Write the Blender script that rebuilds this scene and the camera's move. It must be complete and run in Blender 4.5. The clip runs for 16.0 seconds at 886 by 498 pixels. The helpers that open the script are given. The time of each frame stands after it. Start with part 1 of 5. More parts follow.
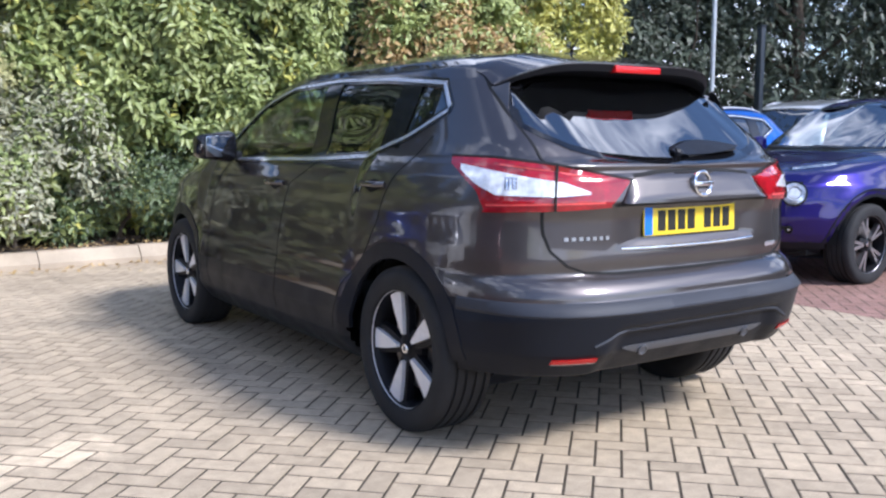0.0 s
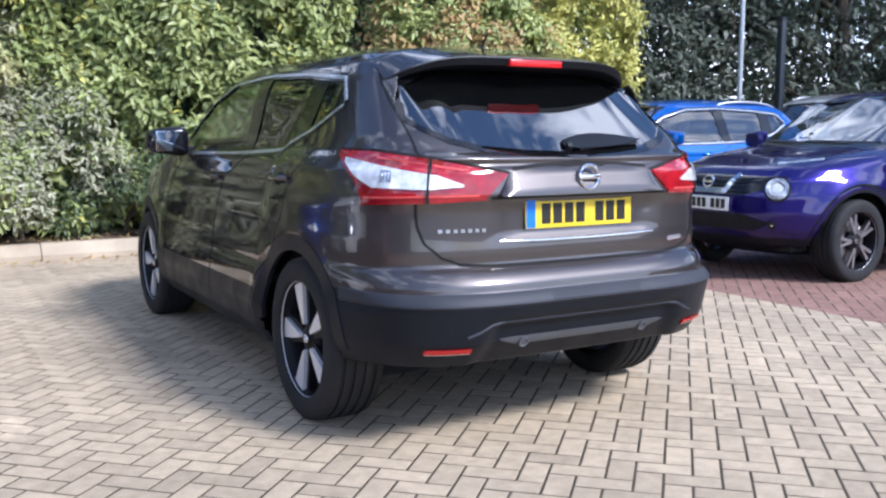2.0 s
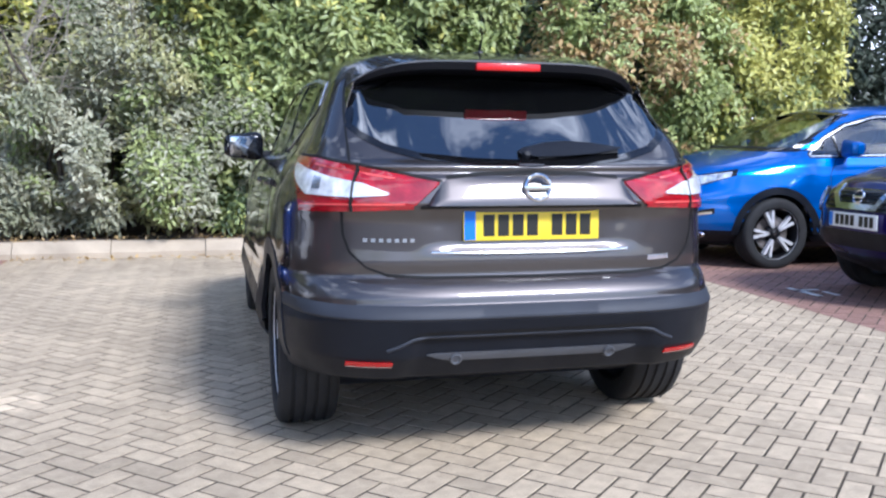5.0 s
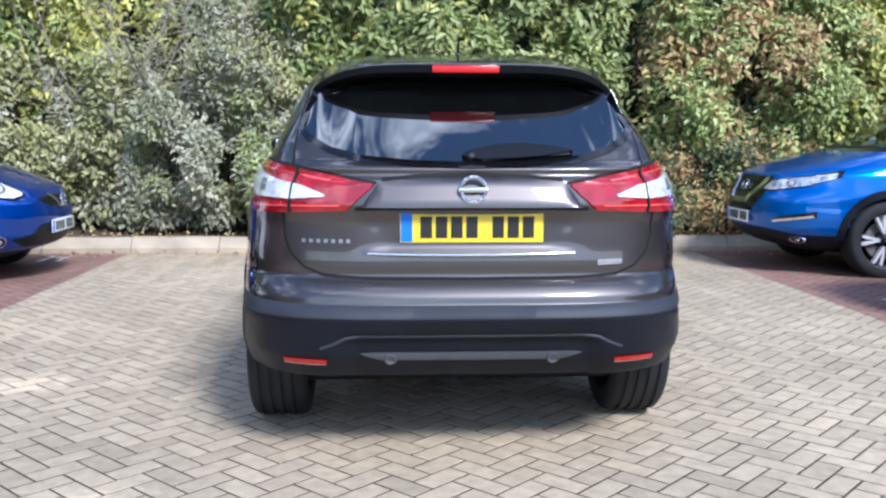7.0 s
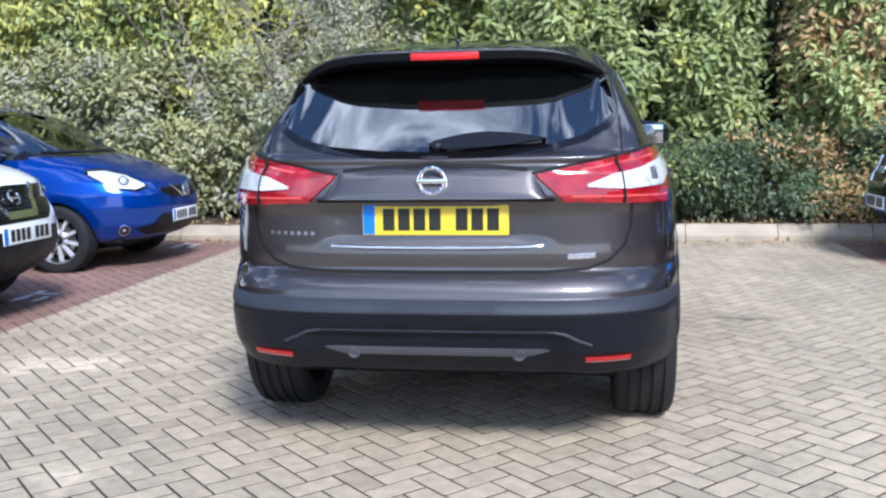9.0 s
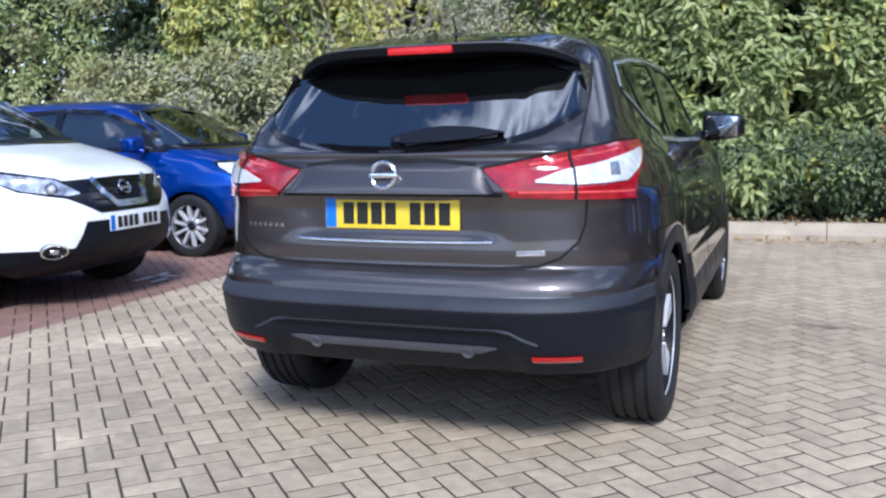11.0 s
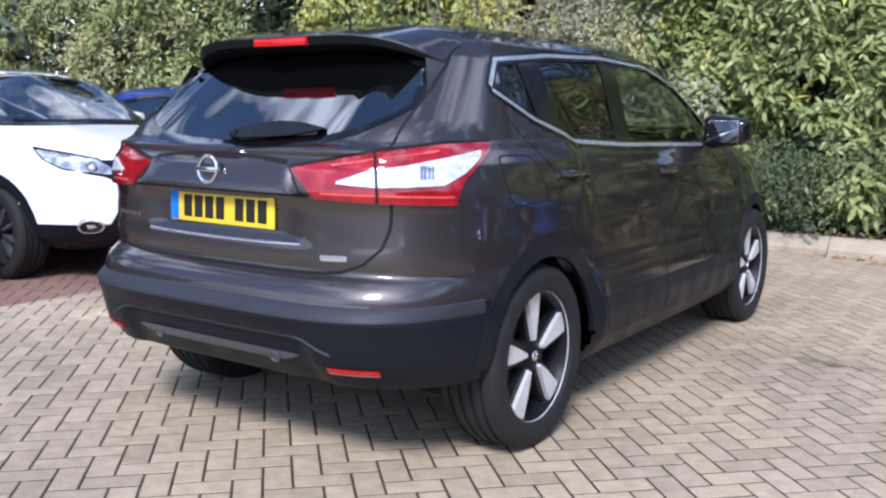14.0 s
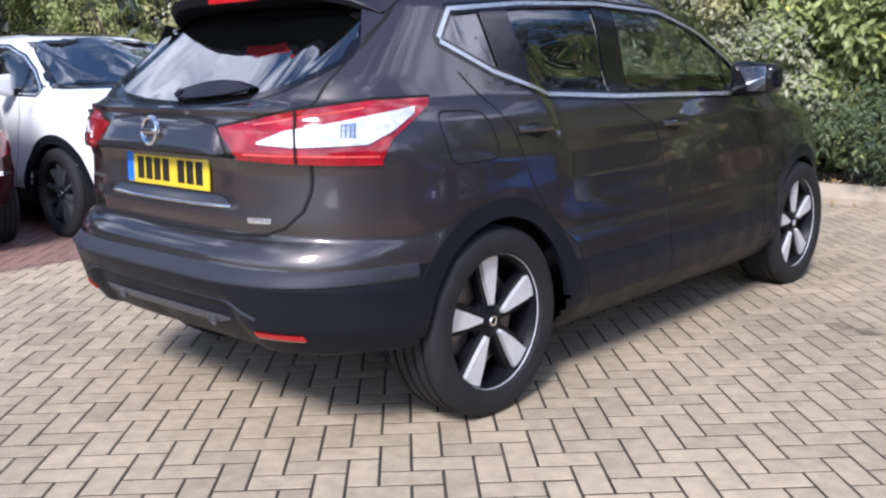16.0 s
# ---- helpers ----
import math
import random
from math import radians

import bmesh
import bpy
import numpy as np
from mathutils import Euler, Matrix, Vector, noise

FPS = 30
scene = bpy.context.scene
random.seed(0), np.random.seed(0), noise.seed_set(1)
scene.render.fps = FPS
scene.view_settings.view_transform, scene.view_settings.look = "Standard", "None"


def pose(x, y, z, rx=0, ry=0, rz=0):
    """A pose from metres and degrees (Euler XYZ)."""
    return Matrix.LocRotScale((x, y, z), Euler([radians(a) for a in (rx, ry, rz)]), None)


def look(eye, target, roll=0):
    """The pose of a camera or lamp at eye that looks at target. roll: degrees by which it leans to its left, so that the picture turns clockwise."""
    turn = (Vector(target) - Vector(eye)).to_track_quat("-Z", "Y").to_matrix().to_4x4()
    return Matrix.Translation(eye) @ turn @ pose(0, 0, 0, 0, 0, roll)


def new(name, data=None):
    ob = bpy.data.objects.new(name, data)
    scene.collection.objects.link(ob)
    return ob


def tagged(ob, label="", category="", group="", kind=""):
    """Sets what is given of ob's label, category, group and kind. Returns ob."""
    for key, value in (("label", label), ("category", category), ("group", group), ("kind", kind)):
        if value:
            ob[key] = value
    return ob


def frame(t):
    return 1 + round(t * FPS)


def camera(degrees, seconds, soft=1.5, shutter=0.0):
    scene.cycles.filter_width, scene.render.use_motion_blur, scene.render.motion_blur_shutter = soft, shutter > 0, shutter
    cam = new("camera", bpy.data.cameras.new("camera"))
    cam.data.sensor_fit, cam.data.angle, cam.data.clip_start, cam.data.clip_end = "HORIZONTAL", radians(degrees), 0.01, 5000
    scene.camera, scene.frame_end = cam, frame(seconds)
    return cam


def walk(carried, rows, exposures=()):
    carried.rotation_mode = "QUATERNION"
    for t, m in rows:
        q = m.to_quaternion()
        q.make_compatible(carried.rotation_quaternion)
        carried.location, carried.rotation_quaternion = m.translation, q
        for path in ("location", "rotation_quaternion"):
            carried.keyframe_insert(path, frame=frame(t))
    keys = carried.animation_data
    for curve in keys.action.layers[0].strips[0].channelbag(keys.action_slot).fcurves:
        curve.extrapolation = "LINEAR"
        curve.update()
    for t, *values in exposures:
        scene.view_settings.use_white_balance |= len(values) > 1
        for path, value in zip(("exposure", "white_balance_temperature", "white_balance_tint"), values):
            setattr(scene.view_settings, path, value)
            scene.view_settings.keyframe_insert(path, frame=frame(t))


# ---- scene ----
cam = camera(51.5, 16.0, 2.4)
PATH = [
    (0, (-2.802, -3.131, 1.202), (-1.681, -1.493, 0.96), 0.1),
    (0.5, (-2.7, -3.26, 1.193), (-1.591, -1.614, 0.948), -0.1),
    (1, (-2.582, -3.391, 1.193), (-1.511, -1.72, 0.953), -0.4),
    (1.5, (-2.443, -3.468, 1.179), (-1.399, -1.778, 0.945), -0.1),
    (2, (-2.269, -3.534, 1.192), (-1.26, -1.826, 0.942), -0.0),
    (2.5, (-2.117, -3.63, 1.195), (-1.188, -1.878, 0.937), -0.6),
    (3, (-1.908, -3.805, 1.194), (-1.073, -2.004, 0.948), -0.7),
    (3.5, (-1.72, -3.868, 1.18), (-0.975, -2.029, 0.93), -0.5),
    (4, (-1.514, -3.866, 1.193), (-0.842, -1.998, 0.947), 0.5),
    (4.2, (-1.44, -3.868, 1.191), (-0.807, -1.986, 0.951), 0.3),
    (6.3, (-0.629, -3.941, 1.197), (-0.346, -1.976, 0.957), 1.2),
    (6.5, (-0.544, -3.97, 1.195), (-0.303, -1.999, 0.959), 0.9),
    (7, (-0.305, -4.027, 1.206), (-0.184, -2.045, 0.968), 0.2),
    (7.5, (-0.121, -3.991, 1.192), (-0.096, -2.005, 0.956), 0.5),
    (8, (0.067, -3.905, 1.204), (0.021, -1.922, 0.946), 0.6),
    (8.5, (0.251, -3.89, 1.208), (0.086, -1.914, 0.947), -0.5),
    (9, (0.504, -3.91, 1.214), (0.209, -1.95, 0.949), -1.0),
    (9.2, (0.582, -3.907, 1.215), (0.249, -1.954, 0.942), -0.9),
    (11.3, (1.472, -3.611, 1.2), (0.697, -1.788, 0.927), -1.0),
    (11.5, (1.543, -3.556, 1.196), (0.741, -1.745, 0.921), -0.7),
    (12, (1.717, -3.42, 1.208), (0.844, -1.643, 0.921), -0.3),
    (12.5, (1.912, -3.33, 1.206), (0.962, -1.594, 0.917), -0.4),
    (13, (2.137, -3.247, 1.209), (1.099, -1.561, 0.922), -0.9),
    (13.5, (2.3, -3.097, 1.208), (1.221, -1.438, 0.919), -0.5),
    (14, (2.435, -2.919, 1.22), (1.315, -1.288, 0.93), 0.6),
    (14.5, (2.618, -2.776, 1.217), (1.42, -1.203, 0.921), 0.4),
    (15, (2.782, -2.642, 1.22), (1.51, -1.128, 0.92), 1.0),
    (15.5, (2.86, -2.538, 1.224), (1.541, -1.068, 0.909), 1.0),
    (16, (2.851, -2.42, 1.221), (1.518, -0.98, 0.834), -0.9),
]
walk(cam, [(t, look(eye, target, roll)) for t, eye, target, roll in PATH],
     [(0, 0.53, 5650, 16), (4, 0.45, 5400, 15), (9, 0.40, 5350, 12), (11.5, 0.12, 5330, 15), (16, 0.24, 5730, 17)])

# ---- sky and sun ----
SUN_FROM = Vector((0.48, -0.97, 1.0)).normalized()
world = bpy.data.worlds.new("world")
scene.world = world
world.use_nodes = True
wn, wl = world.node_tree.nodes, world.node_tree.links
wn.clear()
sky = wn.new("ShaderNodeTexSky")
sky.sky_type, sky.sun_disc = "NISHITA", False
sky.sun_elevation = math.asin(SUN_FROM.z)
sky.sun_rotation = math.atan2(SUN_FROM.x, SUN_FROM.y)
sky.air_density, sky.dust_density, sky.ozone_density = 1.0, 0.4, 3.0
# broken white cloud over the whole sky
geo = wn.new("ShaderNodeTexCoord")
stretch = wn.new("ShaderNodeMapping")
stretch.inputs["Scale"].default_value = (1.0, 1.0, 1.5)
stretch.inputs["Location"].default_value = (-11.24, 6.27, -2.92)
clouds = wn.new("ShaderNodeTexNoise")
clouds.inputs["Scale"].default_value, clouds.inputs["Detail"].default_value = 3.2, 8.0
clouds.inputs["Roughness"].default_value = 0.58
cover = wn.new("ShaderNodeValToRGB")
cover.color_ramp.elements[0].position, cover.color_ramp.elements[1].position = 0.525, 0.65
cover.color_ramp.elements[0].color, cover.color_ramp.elements[1].color = (0, 0, 0, 1), (1, 1, 1, 1)
white = wn.new("ShaderNodeMixRGB")
white.inputs["Color2"].default_value = (11.5, 11.7, 12.2, 1)
back = wn.new("ShaderNodeBackground")
back.inputs["Strength"].default_value = 0.160
wout = wn.new("ShaderNodeOutputWorld")
wl.new(geo.outputs["Generated"], stretch.inputs["Vector"])
wl.new(stretch.outputs["Vector"], clouds.inputs["Vector"])
# cloud closes up towards the horizon, all round
height, low, lower, banked = wn.new("ShaderNodeSeparateXYZ"), wn.new("ShaderNodeMath"), wn.new("ShaderNodeMath"), wn.new("ShaderNodeMath")
low.operation, lower.operation, banked.operation = "SUBTRACT", "POWER", "MULTIPLY_ADD"
low.inputs[0].default_value, lower.inputs[1].default_value, banked.inputs[1].default_value = 1.0, 3.0, 0.12
wl.new(geo.outputs["Generated"], height.inputs["Vector"])
wl.new(height.outputs["Z"], low.inputs[1])
wl.new(low.outputs[0], lower.inputs[0])
wl.new(lower.outputs[0], banked.inputs[0])
wl.new(clouds.outputs["Fac"], banked.inputs[2])
wl.new(banked.outputs[0], cover.inputs["Fac"])
wl.new(cover.outputs["Color"], white.inputs["Fac"])
wl.new(sky.outputs["Color"], white.inputs["Color1"])
wl.new(white.outputs["Color"], back.inputs["Color"])
wl.new(back.outputs["Background"], wout.inputs["Surface"])
sun = new("sun", bpy.data.lights.new("sun", "SUN"))
sun.data.energy, sun.data.angle, sun.data.color = 4.1, radians(14.0), (1.0, 0.94, 0.84)
sun.matrix_world = look(SUN_FROM * 30, (0, 0, 0))

# ---- materials ----
def mat(name, base, rough=0.5, metal=0.0, vary=0.0, scale=8.0, grain=0.0, grain_scale=120.0, bump=0.0, coat=0.0,
        island=0.0, each=0.0, mottle=0.0, mottle_scale=16.0, second=None, transmission=0.0, alpha=1.0, ior=1.45, emit=0.0, rough_vary=0.0, coat_rough=0.03):
    """A surface with stains at one scale and grain at another, a bump, and colour that differs from piece to piece."""
    m = bpy.data.materials.new(name)
    m.use_nodes = True
    nt = m.node_tree
    n, l = nt.nodes, nt.links
    b = n["Principled BSDF"]
    b.inputs["Base Color"].default_value = (*base, 1)
    b.inputs["Roughness"].default_value = rough
    b.inputs["Metallic"].default_value = metal
    b.inputs["Coat Weight"].default_value = coat
    b.inputs["Coat Roughness"].default_value = coat_rough
    b.inputs["Transmission Weight"].default_value = transmission
    b.inputs["Alpha"].default_value = alpha
    b.inputs["IOR"].default_value = ior
    if emit:
        b.inputs["Emission Color"].default_value = (*base, 1)
        b.inputs["Emission Strength"].default_value = emit
    colour = None
    tex = n.new("ShaderNodeTexCoord")

    def noise_at(s, detail=4.0):
        t = n.new("ShaderNodeTexNoise")
        t.inputs["Scale"].default_value, t.inputs["Detail"].default_value = s, detail
        l.new(tex.outputs["Object"], t.inputs["Vector"])
        return t.outputs["Fac"]

    def scaled(value, low, high):
        r = n.new("ShaderNodeMapRange")
        r.inputs["From Min"].default_value, r.inputs["From Max"].default_value = 0.3, 0.7
        r.inputs["To Min"].default_value, r.inputs["To Max"].default_value = low, high
        l.new(value, r.inputs["Value"])
        return r.outputs["Result"]

    def times(colour, value):
        mix = n.new("ShaderNodeVectorMath")
        mix.operation = "SCALE"
        if colour is None:
            mix.inputs[0].default_value = base
        else:
            l.new(colour, mix.inputs[0])
        l.new(value, mix.inputs["Scale"])
        return mix.outputs["Vector"]

    if second:
        mix = n.new("ShaderNodeMixRGB")
        mix.inputs["Color1"].default_value, mix.inputs["Color2"].default_value = (*base, 1), (*second, 1)
        if island:
            g = n.new("ShaderNodeNewGeometry")
            l.new(g.outputs["Random Per Island"], mix.inputs["Fac"])
        else:
            l.new(scaled(noise_at(scale * 0.45), 0.0, 1.0), mix.inputs["Fac"])
        colour = mix.outputs["Color"]
    if vary:
        colour = times(colour, scaled(noise_at(scale), 1 - vary, 1 + vary))
    if mottle:
        colour = times(colour, scaled(noise_at(mottle_scale, 5.0), 1 - mottle, 1 + mottle))
    if grain:
        colour = times(colour, scaled(noise_at(grain_scale, 2.0), 1 - grain, 1 + grain))
    if island:
        g = n.new("ShaderNodeNewGeometry")
        r = n.new("ShaderNodeMapRange")
        r.inputs["To Min"].default_value, r.inputs["To Max"].default_value = 1 - island, 1 + island
        l.new(g.outputs["Random Per Island"], r.inputs["Value"])
        colour = times(colour, r.outputs["Result"])
    if each:
        g = n.new("ShaderNodeObjectInfo")
        r = n.new("ShaderNodeMapRange")
        r.inputs["To Min"].default_value, r.inputs["To Max"].default_value = 1 - each, 1 + each
        l.new(g.outputs["Random"], r.inputs["Value"])
        colour = times(colour, r.outputs["Result"])
    if colour is not None:
        l.new(colour, b.inputs["Base Color"])
    if rough_vary:
        l.new(scaled(noise_at(scale * 1.7), max(rough - rough_vary, 0.02), min(rough + rough_vary, 1)), b.inputs["Roughness"])
    if bump:
        bm = n.new("ShaderNodeBump")
        bm.inputs["Strength"].default_value, bm.inputs["Distance"].default_value = bump, 0.004
        l.new(noise_at(grain_scale, 3.0), bm.inputs["Height"])
        l.new(bm.outputs["Normal"], b.inputs["Normal"])
    return m


def paint(name, base, metal=0.5, rough=0.28, coat_rough=0.04):
    m = mat(name, base, rough, metal, vary=0.04, scale=2.0, grain=0.10, grain_scale=900.0, coat=1.0, coat_rough=coat_rough)
    if metal:
        m.node_tree.nodes["Principled BSDF"].inputs["Specular Tint"].default_value = (*[min(1.0, 1.4 * c + 0.02) for c in base], 1)
    return m


PAINT_BRONZE = paint("bronze_grey_paint", (0.094, 0.084, 0.082), 0.88, 0.42, 0.035)
PAINT_BRONZE.node_tree.nodes["Principled BSDF"].inputs["Coat IOR"].default_value = 1.58
PAINT_PURPLE = paint("deep_purple_paint", (0.011, 0.005, 0.105), 0.55, 0.28)
PAINT_BLUE = paint("vivid_blue_paint", (0.004, 0.115, 0.46), 0.55, 0.28)
PAINT_NAVY = paint("mid_blue_paint", (0.003, 0.046, 0.30), 0.60, 0.30)
PAINT_WHITE = paint("white_paint", (0.88, 0.88, 0.87), 0.0, 0.35)
PAINT_RED = paint("dark_red_paint", (0.060, 0.007, 0.011), 0.4, 0.28)
PAINT_SILVER = paint("silver_paint", (0.55, 0.57, 0.58), 0.7, 0.3)
for coat in (PAINT_BLUE, PAINT_PURPLE, PAINT_NAVY):
    coat.node_tree.nodes["Principled BSDF"].inputs["Coat IOR"].default_value = 1.55
BLACK_PLASTIC = mat("black_plastic", (0.0085, 0.010, 0.0145), 0.44, vary=0.15, scale=5.0, grain=0.12, grain_scale=500.0, bump=0.10, rough_vary=0.08)
# bumper plastic made paler: the sheen along its edges is in the colour
LIP_SHEEN_PLASTIC = mat("lip_sheen_plastic", (0.024, 0.027, 0.036), 0.60, vary=0.12, scale=6.0, grain=0.1, grain_scale=400.0)
GLOSS_BLACK = mat("gloss_black", (0.006, 0.006, 0.007), 0.14, coat=0.25)
SATIN_BLACK = mat("satin_black", (0.008, 0.008, 0.009), 0.38, vary=0.1, scale=5.0)
SPOILER_BLACK = mat("spoiler_black", (0.006, 0.006, 0.008), 0.62, vary=0.1, scale=5.0)
SPOILER_BLACK.node_tree.nodes["Principled BSDF"].inputs["Specular IOR Level"].default_value = 0.25
GAP_BLACK = mat("shut_line_black", (0.004, 0.004, 0.004), 0.8)
RUBBER = mat("tyre_rubber", (0.014, 0.014, 0.015), 0.78, vary=0.25, scale=9.0, grain=0.15, grain_scale=260.0, bump=0.15)
CHROME = mat("chrome", (0.80, 0.81, 0.82), 0.12, 1.0, rough_vary=0.05)
TRIM_SILVER = mat("trim_silver", (0.62, 0.64, 0.67), 0.26, 0.75, vary=0.05, scale=10.0)
SATIN_SILVER = mat("satin_silver", (0.50, 0.51, 0.53), 0.35, 1.0, vary=0.08, scale=6.0)
ALLOY = mat("machined_alloy", (0.72, 0.72, 0.74), 0.32, 0.35, vary=0.06, scale=30.0, grain=0.06, grain_scale=400.0)
DARK_ALLOY = mat("dark_alloy", (0.008, 0.008, 0.010), 0.42, 0.0, vary=0.1, scale=20.0)
DARK_ALLOY.node_tree.nodes["Principled BSDF"].inputs["Specular IOR Level"].default_value = 0.2
STEEL_DISC = mat("brake_disc_steel", (0.30, 0.27, 0.25), 0.45, 0.9, vary=0.3, scale=25.0)
RED_LENS = mat("red_lens", (0.31, 0.006, 0.012), 0.14, coat=1.0, vary=0.30, scale=22.0, grain=0.15, grain_scale=160.0)
RED_REFLECTOR = mat("red_reflector", (0.56, 0.012, 0.012), 0.22, coat=0.3, vary=0.12, scale=90.0)
RED_GLOW = mat("red_light_guide", (0.75, 0.10, 0.09), 0.15, coat=1.0, vary=0.2, scale=60.0)
CLEAR_LENS = mat("clear_lens", (0.76, 0.77, 0.78), 0.12, 0.25, coat=1.0, vary=0.25, scale=30.0, grain=0.12, grain_scale=220.0)
LAMP_SILVER = mat("lamp_reflector", (0.72, 0.74, 0.78), 0.16, 0.85, vary=0.2, scale=45.0)
HEADLAMP = mat("headlamp_lens", (0.52, 0.54, 0.58), 0.14, 0.55, coat=1.0, vary=0.6, scale=16.0, grain=0.3, grain_scale=90.0)
PLATE_YELLOW = mat("plate_yellow", (0.84, 0.61, 0.03), 0.4, vary=0.05, scale=10.0)
PLATE_WHITE = mat("plate_white", (0.78, 0.79, 0.80), 0.4, vary=0.05, scale=10.0)
PLATE_BLUE = mat("plate_blue", (0.02, 0.17, 0.62), 0.4)
PLATE_INK = mat("plate_ink", (0.015, 0.014, 0.010), 0.5)
SEAT_CLOTH = mat("seat_cloth", (0.035, 0.035, 0.038), 0.85, vary=0.2, scale=12.0)


def window_glass(name, tint, clear, gloss_at_front=0.05):
    """A thin pane: a tinted see-through sheet under a mirror-like surface."""
    m = bpy.data.materials.new(name)
    m.use_nodes = True
    n, l = m.node_tree.nodes, m.node_tree.links
    n.clear()
    o, mix, mix2 = n.new("ShaderNodeOutputMaterial"), n.new("ShaderNodeMixShader"), n.new("ShaderNodeMixShader")
    through_it, gloss, dark = n.new("ShaderNodeBsdfTransparent"), n.new("ShaderNodeBsdfGlossy"), n.new("ShaderNodeBsdfDiffuse")
    through_it.inputs["Color"].default_value = (*tint, 1)
    gloss.inputs["Roughness"].default_value = 0.015
    dark.inputs["Color"].default_value = (0.01, 0.011, 0.012, 1)
    facing_it, power, scale = n.new("ShaderNodeLayerWeight"), n.new("ShaderNodeMath"), n.new("ShaderNodeMath")
    facing_it.inputs["Blend"].default_value = 0.5
    power.operation, scale.operation = "POWER", "MULTIPLY_ADD"
    power.inputs[1].default_value = 5.0
    scale.inputs[1].default_value, scale.inputs[2].default_value = 1 - gloss_at_front, gloss_at_front
    l.new(facing_it.outputs["Facing"], power.inputs[0])
    l.new(power.outputs[0], scale.inputs[0])
    mix2.inputs["Fac"].default_value = clear
    l.new(dark.outputs[0], mix2.inputs[1])
    l.new(through_it.outputs[0], mix2.inputs[2])
    l.new(scale.outputs[0], mix.inputs["Fac"])
    l.new(mix2.outputs[0], mix.inputs[1])
    l.new(gloss.outputs[0], mix.inputs[2])
    l.new(mix.outputs[0], o.inputs["Surface"])
    return m


GLASS = window_glass("tinted_glass", (0.76, 0.83, 0.80), 0.96, 0.18)
GLASS_SCREEN = window_glass("windscreen_glass", (0.62, 0.72, 0.70), 0.96, 0.34)
GLASS_DARK = window_glass("privacy_glass_pane", (0.10, 0.11, 0.12), 0.75, 0.20)
GLASS_REAR = window_glass("rear_privacy_glass", (0.03, 0.034, 0.04), 0.75, 0.29)

BUFF = mat("buff_paver", (0.430, 0.346, 0.240), 0.86, vary=0.15, scale=0.9, grain=0.21, grain_scale=240.0, bump=0.5, island=0.12, mottle=0.14)
BUFF_EACH = mat("buff_paver_single", (0.430, 0.346, 0.240), 0.86, vary=0.15, scale=0.9, grain=0.21, grain_scale=240.0, bump=0.5, each=0.12, mottle=0.14)
RED_PAVER = mat("red_paver", (0.26, 0.150, 0.118), 0.86, vary=0.14, scale=1.1, grain=0.16, grain_scale=240.0, bump=0.5, island=0.10, mottle=0.14)
JOINT = mat("joint_sand", (0.052, 0.040, 0.026), 0.95, vary=0.45, scale=5.0, grain=0.2, grain_scale=300.0)


def stained(m, x, y, rx, ry, strength):
    """A worn patch on the paving, paler or darker, with a ragged edge that runs across the blocks."""
    n, l = m.node_tree.nodes, m.node_tree.links
    bsdf = n["Principled BSDF"]
    colour = bsdf.inputs["Base Color"].links[0].from_socket
    place, shift, ragged, length, edge, f, mix = (n.new("ShaderNode" + k) for k in ("TexCoord", "Mapping", "TexNoise", "VectorMath", "Math", "MapRange", "VectorMath"))
    shift.vector_type = "POINT"
    shift.inputs["Location"].default_value, shift.inputs["Scale"].default_value = (-x / rx, -y / ry, 0), (1 / rx, 1 / ry, 0)
    ragged.inputs["Scale"].default_value, ragged.inputs["Detail"].default_value = 9.0, 6.0
    length.operation, edge.operation, mix.operation = "LENGTH", "MULTIPLY_ADD", "SCALE"
    edge.inputs[1].default_value = 2.6
    f.inputs["From Min"].default_value, f.inputs["From Max"].default_value = 1.5, 2.35
    f.inputs["To Min"].default_value, f.inputs["To Max"].default_value = 1 + strength, 1.0
    l.new(place.outputs["Object"], shift.inputs["Vector"])
    l.new(place.outputs["Object"], ragged.inputs["Vector"])
    l.new(shift.outputs["Vector"], length.inputs[0])
    l.new(ragged.outputs["Fac"], edge.inputs[0])
    l.new(length.outputs["Value"], edge.inputs[2])
    l.new(edge.outputs[0], f.inputs["Value"])
    l.new(colour, mix.inputs[0])
    l.new(f.outputs["Result"], mix.inputs["Scale"])
    l.new(mix.outputs["Vector"], bsdf.inputs["Base Color"])


for blocks in (BUFF, BUFF_EACH):
    stained(blocks, -2.20, 0.50, 0.34, 0.22, 0.42)
    stained(blocks, -1.31, -1.00, 0.20, 0.15, 0.38)
    stained(blocks, 1.54, 1.87, 0.22, 0.07, -0.55)
KERB = mat("kerb_concrete", (0.41, 0.338, 0.248), 0.88, vary=0.20, scale=3.0, grain=0.12, grain_scale=160.0, bump=0.5, each=0.05)
SOIL = mat("soil", (0.085, 0.060, 0.042), 0.95, vary=0.4, scale=6.0, grain=0.3, grain_scale=60.0, bump=1.0)
TARMAC = mat("tarmac", (0.055, 0.055, 0.056), 0.9, vary=0.2, scale=0.6, grain=0.25, grain_scale=180.0, bump=0.5)
ROAD_WHITE = mat("road_paint", (0.70, 0.69, 0.66), 0.8, vary=0.25, scale=14.0, grain=0.2, grain_scale=120.0)
BARK = mat("bark", (0.085, 0.066, 0.048), 0.9, vary=0.35, scale=12.0, grain=0.3, grain_scale=90.0, bump=1.0)
TWIG = mat("bare_twig", (0.30, 0.26, 0.21), 0.85, vary=0.25, scale=10.0)
STEEL_POST = mat("galvanised_steel", (0.50, 0.52, 0.53), 0.45, 0.6, vary=0.12, scale=4.0)
